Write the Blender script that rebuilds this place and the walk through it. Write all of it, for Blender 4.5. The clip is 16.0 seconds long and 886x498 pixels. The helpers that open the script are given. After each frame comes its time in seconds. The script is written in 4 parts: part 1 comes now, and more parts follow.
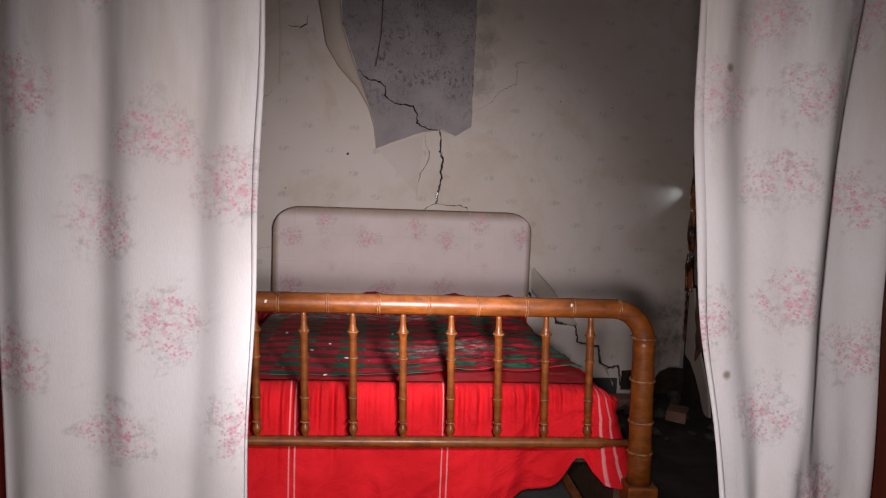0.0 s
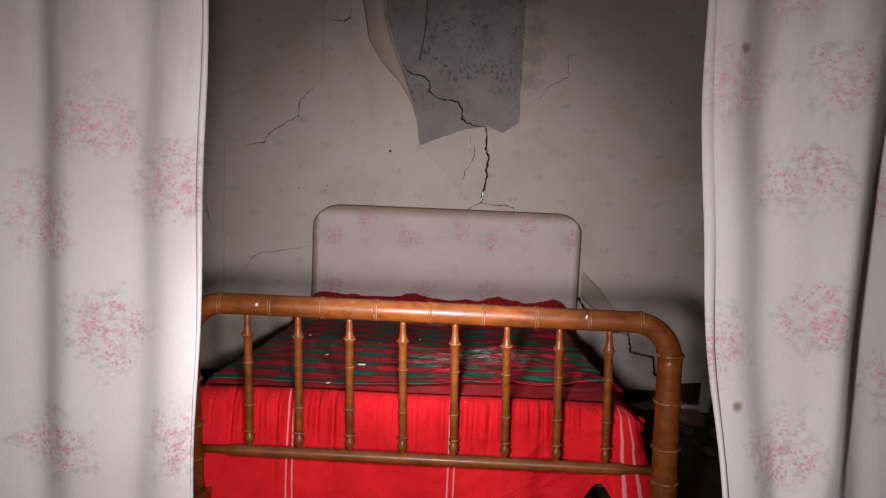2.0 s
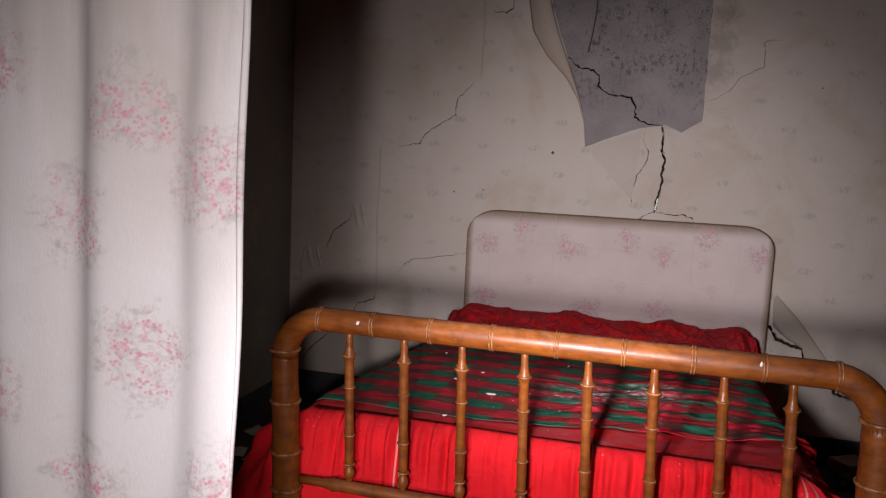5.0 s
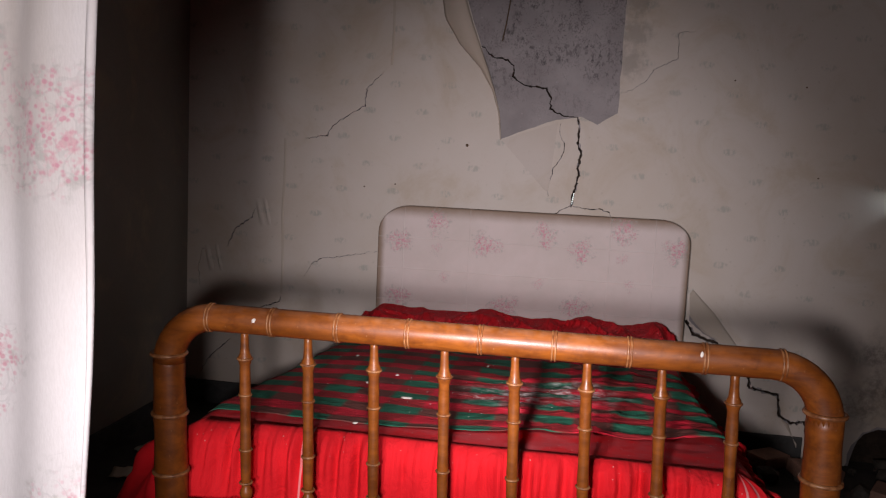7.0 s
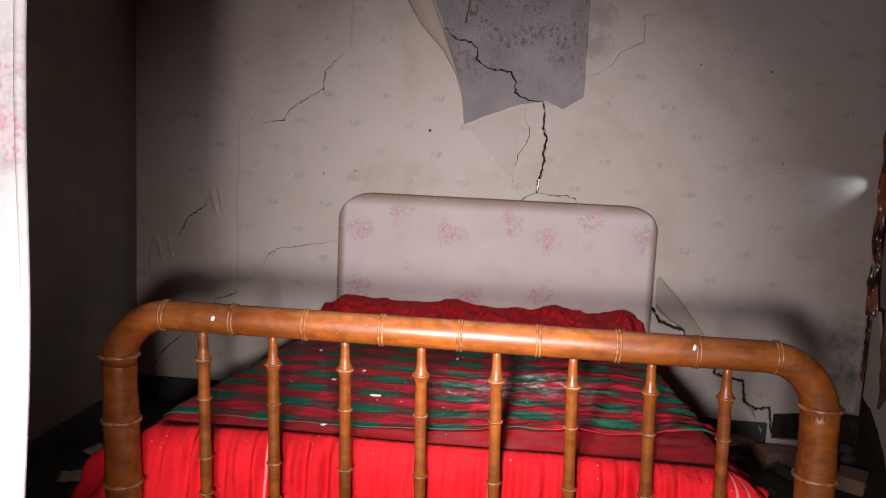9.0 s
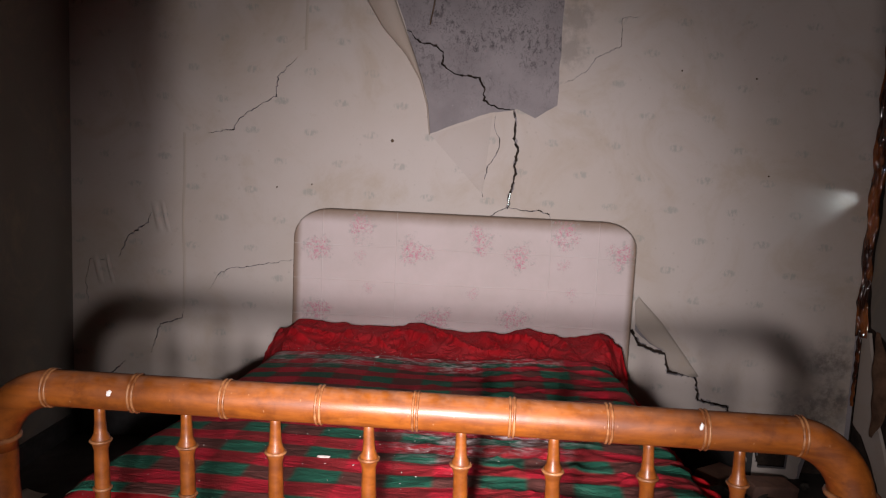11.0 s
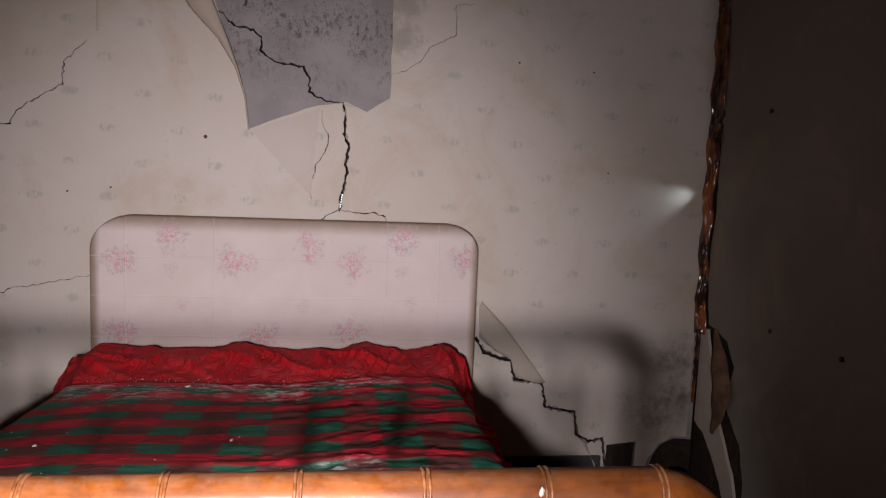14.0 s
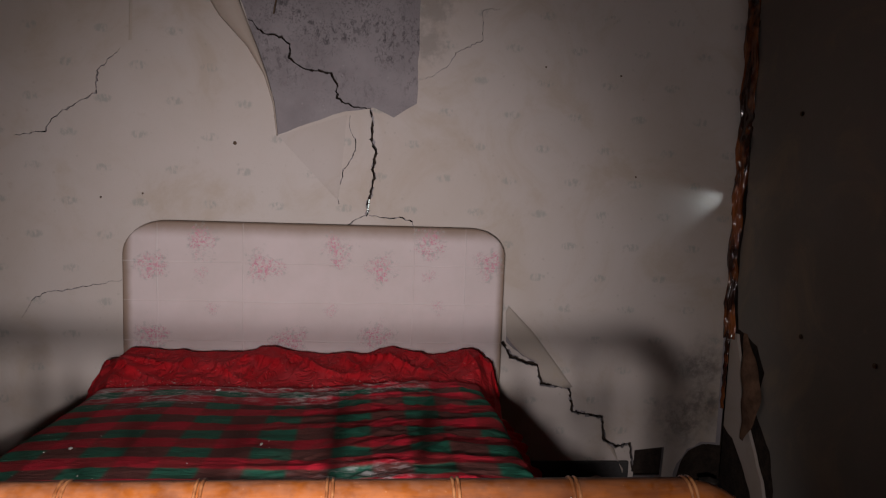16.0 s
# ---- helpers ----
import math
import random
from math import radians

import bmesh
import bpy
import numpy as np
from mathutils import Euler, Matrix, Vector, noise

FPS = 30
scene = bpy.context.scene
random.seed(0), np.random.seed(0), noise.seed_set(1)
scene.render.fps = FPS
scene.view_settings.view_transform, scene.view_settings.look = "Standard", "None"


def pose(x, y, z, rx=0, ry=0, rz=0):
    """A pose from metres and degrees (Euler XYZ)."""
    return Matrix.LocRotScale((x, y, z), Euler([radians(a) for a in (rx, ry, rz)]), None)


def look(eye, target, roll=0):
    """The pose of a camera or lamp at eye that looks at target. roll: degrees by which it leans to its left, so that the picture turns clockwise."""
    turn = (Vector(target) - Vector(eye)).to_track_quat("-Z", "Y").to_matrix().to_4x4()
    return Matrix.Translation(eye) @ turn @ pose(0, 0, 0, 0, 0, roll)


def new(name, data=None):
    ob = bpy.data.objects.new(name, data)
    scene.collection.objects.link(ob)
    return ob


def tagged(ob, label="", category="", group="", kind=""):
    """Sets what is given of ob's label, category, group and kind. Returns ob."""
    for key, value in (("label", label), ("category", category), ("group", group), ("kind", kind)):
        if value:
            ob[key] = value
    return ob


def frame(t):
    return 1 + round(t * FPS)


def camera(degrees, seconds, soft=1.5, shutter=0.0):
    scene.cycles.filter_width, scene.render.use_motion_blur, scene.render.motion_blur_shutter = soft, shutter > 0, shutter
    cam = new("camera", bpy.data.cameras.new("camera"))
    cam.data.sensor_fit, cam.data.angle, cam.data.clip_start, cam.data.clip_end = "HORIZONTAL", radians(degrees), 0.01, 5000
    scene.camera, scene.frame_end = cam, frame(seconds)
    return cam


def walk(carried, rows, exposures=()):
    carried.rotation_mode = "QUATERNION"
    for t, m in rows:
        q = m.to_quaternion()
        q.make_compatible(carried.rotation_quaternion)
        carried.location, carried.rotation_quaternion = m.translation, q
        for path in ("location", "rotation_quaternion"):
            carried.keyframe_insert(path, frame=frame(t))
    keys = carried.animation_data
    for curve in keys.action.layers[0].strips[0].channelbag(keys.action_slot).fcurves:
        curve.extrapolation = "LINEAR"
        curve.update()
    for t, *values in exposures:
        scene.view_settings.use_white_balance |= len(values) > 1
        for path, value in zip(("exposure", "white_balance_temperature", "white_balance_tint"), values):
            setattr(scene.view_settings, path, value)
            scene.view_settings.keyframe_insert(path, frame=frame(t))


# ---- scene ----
cam = camera(60.4, 16.0, soft=1.2)
PATH = [
    (0, (0.126, 0.343, 1.296), (0.299, 2.322, 1.066), 2.17),
    (0.5, (0.183, 0.351, 1.286), (0.255, 2.336, 1.055), 2.20),
    (1, (0.233, 0.373, 1.284), (0.232, 2.359, 1.050), 2.27),
    (1.5, (0.286, 0.423, 1.287), (0.263, 2.409, 1.047), 2.21),
    (2, (0.342, 0.494, 1.297), (0.296, 2.479, 1.056), 2.36),
    (2.5, (0.359, 0.547, 1.298), (0.259, 2.530, 1.060), 2.44),
    (3, (0.370, 0.560, 1.308), (0.199, 2.537, 1.062), 2.42),
    (3.5, (0.431, 0.640, 1.312), (0.078, 2.593, 1.061), 1.95),
    (3.7, (0.451, 0.670, 1.308), (0.033, 2.610, 1.057), 1.75),
    (5.8, (0.439, 0.915, 1.270), (-0.099, 2.825, 1.022), 2.67),
    (6, (0.434, 0.933, 1.263), (-0.057, 2.856, 1.018), 2.93),
    (6.5, (0.418, 0.975, 1.241), (0.037, 2.925, 1.010), 2.84),
    (7, (0.409, 1.004, 1.224), (0.102, 2.967, 1.003), 2.77),
    (7.5, (0.402, 1.017, 1.204), (0.115, 2.984, 0.985), 2.75),
    (8, (0.374, 1.040, 1.199), (0.116, 3.010, 0.966), 2.83),
    (8.5, (0.351, 1.057, 1.198), (0.128, 3.030, 0.958), 2.73),
    (9, (0.357, 1.095, 1.215), (0.170, 3.071, 0.967), 2.69),
    (9.2, (0.358, 1.129, 1.232), (0.186, 3.104, 0.967), 2.69),
    (11.5, (0.358, 1.378, 1.265), (0.301, 3.363, 1.030), 2.50),
    (12, (0.334, 1.403, 1.259), (0.396, 3.389, 1.031), 2.62),
    (12.5, (0.369, 1.451, 1.269), (0.518, 3.432, 1.034), 2.50),
    (13, (0.415, 1.523, 1.271), (0.630, 3.498, 1.044), 2.36),
    (13.5, (0.436, 1.574, 1.267), (0.686, 3.545, 1.039), 2.46),
    (14, (0.444, 1.611, 1.261), (0.712, 3.579, 1.032), 2.31),
    (14.5, (0.442, 1.631, 1.269), (0.710, 3.599, 1.038), 2.29),
    (15, (0.438, 1.632, 1.273), (0.694, 3.602, 1.043), 2.10),
    (15.5, (0.437, 1.626, 1.272), (0.674, 3.599, 1.044), 2.06),
    (16, (0.439, 1.605, 1.272), (0.640, 3.582, 1.045), 2.01),
]
EXPOSURES = [(0.0, -0.72), (0.5, -0.98), (1.0, -1.05), (1.5, -0.98), (2.0, -0.82), (2.5, -0.74), (3.5, -0.76), (6.0, -0.66), (7.0, -0.70), (7.5, -0.82), (8.0, -0.56), (8.5, -0.46), (9.0, -0.24), (11.5, -0.40), (12.0, -0.62), (12.5, -0.56), (13.5, -0.26), (14.5, -0.34), (15.0, -0.44), (15.5, -0.52), (16.0, -0.80)]
walk(cam, [(t, look(eye, target, roll)) for t, eye, target, roll in PATH], EXPOSURES)

# ---- light: hand torch as three lamps, a slit of daylight in the cracked corner ----
world = bpy.data.worlds.new("world")
scene.world = world
world.use_nodes = True
world.node_tree.nodes["Background"].inputs[0].default_value = (0.55, 0.65, 0.8, 1)
world.node_tree.nodes["Background"].inputs[1].default_value = 0.005

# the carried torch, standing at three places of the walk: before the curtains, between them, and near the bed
# three added lamps, all lit at once, stand in for that one torch
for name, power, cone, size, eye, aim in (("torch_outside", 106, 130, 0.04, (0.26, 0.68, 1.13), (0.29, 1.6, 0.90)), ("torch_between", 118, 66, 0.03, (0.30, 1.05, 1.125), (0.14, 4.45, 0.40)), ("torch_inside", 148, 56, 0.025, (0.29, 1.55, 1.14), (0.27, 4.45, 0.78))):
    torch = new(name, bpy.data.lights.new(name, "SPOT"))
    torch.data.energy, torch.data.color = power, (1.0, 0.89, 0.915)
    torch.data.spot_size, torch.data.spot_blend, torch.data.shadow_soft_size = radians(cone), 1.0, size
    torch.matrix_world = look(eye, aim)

slit = new("daylight_slit", bpy.data.lights.new("daylight_slit", "SPOT"))
slit.data.energy, slit.data.color = 1.5, (0.72, 0.86, 1.0)
slit.data.spot_size, slit.data.spot_blend, slit.data.shadow_soft_size = radians(58), 1.0, 0.016
slit.matrix_world = look((1.856, 4.416, 1.187), (1.48, 4.449, 1.075))

# room
X0, X1, YB, ZC = -1.39, 1.885, 4.45, 2.55     # left wall, right wall, back wall, ceiling
YP0, YP1 = 1.70, 1.90                          # partition with the curtained opening
OX0, OX1, OZ = -0.575, 1.207, 2.12             # opening in the partition
BX0, BX1 = -0.351, 0.884                       # bed posts
YF = 2.39                                      # footboard


# ---- node helpers ----
def material(name, rough=0.7, metal=0.0, spec=0.4):
    m = bpy.data.materials.new(name)
    m.use_nodes = True
    nt = m.node_tree
    b = nt.nodes["Principled BSDF"]
    b.inputs["Roughness"].default_value = rough
    b.inputs["Metallic"].default_value = metal
    b.inputs["Specular IOR Level"].default_value = spec
    return m, nt, b


def feed(nt, socket, v):
    if isinstance(v, (int, float)):
        socket.default_value = v
    elif isinstance(v, tuple):
        socket.default_value = (*v, 1)[:len(socket.default_value)] if len(v) == 3 and len(socket.default_value) == 4 else v
    else:
        nt.links.new(v, socket)


def calc(nt, op, a, b=0.0, clamp=False):
    n = nt.nodes.new("ShaderNodeMath")
    n.operation, n.use_clamp = op, clamp
    feed(nt, n.inputs[0], a), feed(nt, n.inputs[1], b)
    return n.outputs[0]


def coords(nt, scale=(1, 1, 1), kind="Object"):
    tc = nt.nodes.new("ShaderNodeTexCoord")
    mp = nt.nodes.new("ShaderNodeMapping")
    mp.inputs["Scale"].default_value = scale
    nt.links.new(tc.outputs[kind], mp.inputs["Vector"])
    return mp.outputs[0]


def grain(nt, vec, scale, detail=5.0, rough=0.6, distort=0.0):
    n = nt.nodes.new("ShaderNodeTexNoise")
    n.inputs["Scale"].default_value, n.inputs["Detail"].default_value = scale, detail
    n.inputs["Roughness"].default_value, n.inputs["Distortion"].default_value = rough, distort
    nt.links.new(vec, n.inputs["Vector"])
    return n.outputs[0]


def cells(nt, vec, scale, rand=1.0):
    n = nt.nodes.new("ShaderNodeTexVoronoi")
    n.inputs["Scale"].default_value, n.inputs["Randomness"].default_value = scale, rand
    nt.links.new(vec, n.inputs["Vector"])
    return n.outputs["Distance"]


def span(nt, v, lo, hi, a=0.0, b=1.0):
    n = nt.nodes.new("ShaderNodeMapRange")
    n.interpolation_type = "SMOOTHSTEP"
    feed(nt, n.inputs[0], v)
    for k, x in zip((1, 2, 3, 4), (lo, hi, a, b)):
        n.inputs[k].default_value = x
    return n.outputs[0]


def blend(nt, fac, a, b, mode="MIX"):
    n = nt.nodes.new("ShaderNodeMixRGB")
    n.blend_type = mode
    feed(nt, n.inputs[0], fac), feed(nt, n.inputs[1], a), feed(nt, n.inputs[2], b)
    return n.outputs[0]


def relief(nt, b, height, strength=0.3, dist=0.003):
    n = nt.nodes.new("ShaderNodeBump")
    n.inputs["Strength"].default_value, n.inputs["Distance"].default_value = strength, dist
    nt.links.new(height, n.inputs["Height"])
    nt.links.new(n.outputs[0], b.inputs["Normal"])


def axes(nt, vec):
    n = nt.nodes.new("ShaderNodeSeparateXYZ")
    nt.links.new(vec, n.inputs[0])
    return n.outputs


def flat(nt, vec, warp=0.0):
    """x and z of a place, with y left out, a little warped."""
    s = axes(nt, vec)
    n = nt.nodes.new("ShaderNodeCombineXYZ")
    nt.links.new(s[0], n.inputs[0]), nt.links.new(s[2], n.inputs[2])
    return n.outputs[0]


def nearest(nt, vec, centres, size):
    """Distance to the nearest of some places (x, z), in units of size."""
    best = None
    for x, z in centres:
        n = nt.nodes.new("ShaderNodeVectorMath")
        n.operation = "DISTANCE"
        nt.links.new(vec, n.inputs[0])
        n.inputs[1].default_value = (x, 0, z)
        best = n.outputs["Value"] if best is None else calc(nt, "MINIMUM", best, n.outputs["Value"])
    return calc(nt, "DIVIDE", best, size)


def bouquets(nt, base, centres, size, depth=0.8):
    """Printed sprays of small pink blossoms with grey leaves and stalks, over a base colour."""
    vec = flat(nt, coords(nt))
    k = 0.08 / size
    warp = calc(nt, "MULTIPLY", calc(nt, "SUBTRACT", grain(nt, vec, 12 * k, 5, 0.62), 0.5), 2.7)
    d = calc(nt, "ADD", nearest(nt, vec, centres, size), warp)
    inside = span(nt, d, 1.05, 0.45)
    core = span(nt, d, 0.85, 0.05)
    dots = calc(nt, "MULTIPLY", span(nt, cells(nt, vec, 150), 0.56, 0.22), span(nt, grain(nt, vec, 30 * k, 3, 0.6), 0.40, 0.56))
    patch = span(nt, grain(nt, vec, 60 * k, 3, 0.55), 0.47, 0.62)
    line = calc(nt, "ABSOLUTE", calc(nt, "SUBTRACT", grain(nt, vec, 24 * k, 1, 0.4, 1.6), 0.5))
    stroke = calc(nt, "MULTIPLY", span(nt, line, 0.05, 0.012), span(nt, d, 1.15, 0.7))
    foliage = calc(nt, "MULTIPLY", span(nt, d, 1.25, 0.75), span(nt, grain(nt, vec, 46 * k, 4, 0.6), 0.50, 0.66))
    c = blend(nt, calc(nt, "MULTIPLY", foliage, 0.42 * depth), base, (0.40, 0.41, 0.38))
    c = blend(nt, calc(nt, "MULTIPLY", stroke, 0.15 * depth), c, (0.30, 0.31, 0.31))
    c = blend(nt, calc(nt, "MULTIPLY", calc(nt, "MULTIPLY", core, patch), 0.62 * depth, True), c, (0.66, 0.34, 0.40))
    return blend(nt, calc(nt, "MULTIPLY", calc(nt, "MULTIPLY", inside, dots), 0.62 * depth, True), c, (0.62, 0.26, 0.34))


# ---- materials ----
def make_wallpaper(name, base=(0.60, 0.55, 0.50), motif=True, rough=0.55):
    m, nt, b = material(name, rough, 0, 0.35)
    v = coords(nt)
    age = span(nt, grain(nt, v, 1.3, 5, 0.6), 0.35, 0.75)
    c = blend(nt, age, base, tuple(k * f for k, f in zip(base, (0.90, 0.86, 0.80))))
    blot = span(nt, grain(nt, v, 9, 6, 0.7), 0.60, 0.80)
    c = blend(nt, calc(nt, "MULTIPLY", blot, 0.42), c, (0.40, 0.32, 0.24))
    cloud = span(nt, grain(nt, v, 3.1, 6, 0.68, 0.8), 0.46, 0.72)
    c = blend(nt, calc(nt, "MULTIPLY", cloud, 0.42), c, (0.44, 0.345, 0.225))
    speck = span(nt, grain(nt, v, 60, 4, 0.7), 0.58, 0.74)
    c = blend(nt, calc(nt, "MULTIPLY", speck, 0.22), c, (0.36, 0.30, 0.24))
    if motif:
        s = axes(nt, v)
        level = calc(nt, "DIVIDE", calc(nt, "ADD", s[2], 0.07), 0.122)
        row = calc(nt, "FLOOR", level)
        odd = calc(nt, "MULTIPLY", calc(nt, "MODULO", calc(nt, "ADD", row, 100), 2), 0.5)
        fx = calc(nt, "SUBTRACT", calc(nt, "FRACT", calc(nt, "ADD", calc(nt, "ADD", calc(nt, "DIVIDE", s[0], 0.245), 0.543), odd)), 0.5)
        fz = calc(nt, "SUBTRACT", calc(nt, "FRACT", level), 0.5)
        e = calc(nt, "ADD", calc(nt, "POWER", calc(nt, "MULTIPLY", fx, 6.4), 2), calc(nt, "POWER", calc(nt, "MULTIPLY", fz, 6.6), 2))
        tuft = calc(nt, "MULTIPLY", span(nt, e, 1.0, 0.2), span(nt, grain(nt, coords(nt, (1, 1, 0.45)), 85, 4, 0.65), 0.40, 0.62))
        c = blend(nt, calc(nt, "MULTIPLY", tuft, 0.54), c, (0.31, 0.34, 0.305))
        damp = calc(nt, "ADD", nearest(nt, flat(nt, v), ((1.80, 0.50), (1.80, 0.34), (1.72, 0.28)), 0.15), calc(nt, "MULTIPLY", calc(nt, "SUBTRACT", grain(nt, v, 11, 5), 0.5), 1.4))
        mottle = span(nt, grain(nt, v, 26, 5, 0.7), 0.34, 0.62, 0.35, 1.0)
        c = blend(nt, calc(nt, "MULTIPLY", span(nt, damp, 1.1, 0.1, 0.0, 0.72), mottle), c, (0.10, 0.09, 0.085))
        streak = calc(nt, "ADD", nearest(nt, flat(nt, v), ((0.65, 1.70), (0.66, 1.82), (0.67, 1.95), (0.66, 2.1)), 0.09), calc(nt, "MULTIPLY", calc(nt, "SUBTRACT", grain(nt, v, 24, 5, 0.7), 0.5), 1.8))
        c = blend(nt, span(nt, streak, 0.95, 0.2, 0.0, 0.42), c, (0.16, 0.14, 0.12))
        pin = span(nt, cells(nt, v, 16), 0.10, 0.04)
        c = blend(nt, calc(nt, "MULTIPLY", pin, 0.28), c, (0.36, 0.33, 0.27))
    nt.links.new(c, b.inputs["Base Color"])
    relief(nt, b, calc(nt, "ADD", grain(nt, v, 3.5, 4), calc(nt, "MULTIPLY", grain(nt, v, 260, 2), 0.12)), 0.35, 0.012)
    return m


WALLPAPER = make_wallpaper("aged_wallpaper")
# darker paper for the side walls: their shade is put into the colour
SHADED_SIDE_PAPER = make_wallpaper("shaded_side_wall_paper", (0.245, 0.235, 0.212), motif=False, rough=0.7)
SEAM = make_wallpaper("yellowed_paper_seam", (0.53, 0.475, 0.41), motif=False)
PLAIN_PAPER = make_wallpaper("plain_worn_paper", (0.56, 0.51, 0.465), motif=False)
TORN_PAPER = make_wallpaper("torn_grey_paper", (0.44, 0.395, 0.34), motif=False, rough=0.8)
PAPER_BACK = make_wallpaper("paper_back", (0.52, 0.455, 0.39), motif=False, rough=0.8)


def make_plaster():
    m, nt, b = material("mouldy_plaster", 0.9, 0, 0.2)
    v = coords(nt)
    c = blend(nt, span(nt, grain(nt, v, 5, 6), 0.3, 0.7), (0.36, 0.335, 0.34), (0.28, 0.26, 0.265))
    # black mould: thick high up on the bare patch, as flecks
    z = axes(nt, v)[2]
    high = span(nt, z, 1.42, 1.72)
    fleck = span(nt, grain(nt, coords(nt, (1, 1, 0.6)), 62, 5, 0.68, 0.6), 0.49, 0.64)
    cloud = span(nt, grain(nt, v, 9, 4), 0.42, 0.62)
    c = blend(nt, calc(nt, "MULTIPLY", calc(nt, "MULTIPLY", fleck, cloud), calc(nt, "ADD", calc(nt, "MULTIPLY", high, 0.66), 0.10)), c, (0.06, 0.055, 0.06))
    fine = calc(nt, "MULTIPLY", span(nt, grain(nt, v, 130, 4, 0.7), 0.50, 0.64), span(nt, grain(nt, v, 14, 4), 0.40, 0.60))
    c = blend(nt, calc(nt, "MULTIPLY", fine, calc(nt, "ADD", calc(nt, "MULTIPLY", high, 0.5), 0.12)), c, (0.09, 0.085, 0.09))
    c = blend(nt, span(nt, grain(nt, v, 3.2, 3), 0.45, 0.75, 0.0, 0.45), c, (0.19, 0.17, 0.175))
    c = blend(nt, span(nt, cells(nt, v, 24), 0.12, 0.05, 0.0, 0.25), c, (0.52, 0.5, 0.5))
    nt.links.new(c, b.inputs["Base Color"])
    relief(nt, b, calc(nt, "ADD", grain(nt, v, 30, 6), calc(nt, "MULTIPLY", grain(nt, v, 6, 3), 2.0)), 0.45, 0.006)
    return m


PLASTER = make_plaster()


def make_simple(name, a, c2, scale, rough=0.8, bump=0.4, dist=0.004, spec=0.3, stretch=(1, 1, 1)):
    m, nt, b = material(name, rough, 0, spec)
    v = coords(nt, stretch)
    c = blend(nt, span(nt, grain(nt, v, scale, 6, 0.65), 0.3, 0.7), a, c2)
    c = blend(nt, span(nt, grain(nt, v, scale * 7, 3), 0.55, 0.75, 0.0, 0.35), c, tuple(k * 0.5 for k in a))
    nt.links.new(c, b.inputs["Base Color"])
    nt.links.new(span(nt, grain(nt, v, scale * 2, 3), 0.2, 0.8, rough - 0.1, min(1.0, rough + 0.1)), b.inputs["Roughness"])
    relief(nt, b, grain(nt, v, scale * 3, 6), bump, dist)
    return m


RUBBLE = make_simple("earth_mortar", (0.055, 0.038, 0.027), (0.026, 0.019, 0.015), 22, 0.95, 0.9, 0.01)
SKIRTING = make_simple("grey_painted_skirting", (0.065, 0.065, 0.063), (0.038, 0.037, 0.036), 9, 0.7)
FLOOR = make_simple("dirty_floor", (0.06, 0.052, 0.046), (0.03, 0.026, 0.023), 4, 0.9, 0.6, 0.006)
# ceiling is out of view, kept dark so that little light bounces down
CEILING = make_simple("unseen_dark_ceiling", (0.10, 0.07, 0.05), (0.07, 0.05, 0.035), 3, 0.9)
CHUNK = make_simple("plaster_chunk", (0.10, 0.088, 0.076), (0.045, 0.038, 0.032), 14, 0.95, 0.8, 0.01)
BRICK = make_simple("old_brick", (0.30, 0.17, 0.12), (0.22, 0.13, 0.10), 20, 0.95, 0.8, 0.006)
# for walls out of view, darkened to hold down the fill light
OUTER = make_simple("dark_unseen_wall", (0.07, 0.055, 0.045), (0.05, 0.04, 0.032), 3, 0.9)
FLAKE = make_simple("plaster_flake", (0.72, 0.69, 0.64), (0.6, 0.57, 0.52), 60, 0.9)
FRAMEWOOD = make_simple("dark_varnished_frame", (0.085, 0.024, 0.012), (0.05, 0.014, 0.008), 7, 0.4, 0.2, 0.002, 0.5, (6, 6, 0.6))
BEDWOOD = make_simple("plain_bed_timber", (0.085, 0.048, 0.026), (0.05, 0.028, 0.016), 6, 0.7, 0.3, 0.002, 0.3, (1, 6, 6))
NAILM = make_simple("rusty_nail", (0.15, 0.10, 0.06), (0.08, 0.055, 0.035), 90, 0.8)
TICKING = make_simple("mattress_cloth", (0.42, 0.38, 0.33), (0.36, 0.32, 0.27), 30, 0.95)


def make_bamboo():
    m, nt, b = material("turned_varnished_wood", 0.45, 0, 0.35)
    b.inputs["Coat Weight"].default_value, b.inputs["Coat Roughness"].default_value = 0.12, 0.25
    v = coords(nt, (1.0, 5, 5))
    w = coords(nt)
    c = blend(nt, span(nt, grain(nt, v, 9, 6, 0.65, 0.5), 0.3, 0.72), (0.235, 0.068, 0.009), (0.120, 0.032, 0.005))
    c = blend(nt, span(nt, grain(nt, w, 22, 5, 0.7), 0.44, 0.70, 0.0, 0.62), c, (0.080, 0.021, 0.005))
    # rubbed pale scratches and a thin film of dust lying on upward faces
    c = blend(nt, span(nt, cells(nt, coords(nt, (1, 1, 0.5)), 75), 0.10, 0.04, 0.0, 0.22), c, (0.50, 0.28, 0.14))
    geo = nt.nodes.new("ShaderNodeNewGeometry")
    up = axes(nt, geo.outputs["Normal"])[2]
    dust = calc(nt, "MULTIPLY", span(nt, up, 0.45, 1.0), span(nt, grain(nt, w, 55, 5), 0.30, 0.65))
    c = blend(nt, calc(nt, "MULTIPLY", dust, 0.09), c, (0.36, 0.29, 0.23))
    nt.links.new(c, b.inputs["Base Color"])
    nt.links.new(calc(nt, "ADD", calc(nt, "MULTIPLY", dust, 0.35), span(nt, grain(nt, w, 18, 4), 0.3, 0.7, 0.36, 0.56)), b.inputs["Roughness"])
    relief(nt, b, grain(nt, v, 60, 3), 0.12, 0.001)
    return m


BAMBOO = make_bamboo()


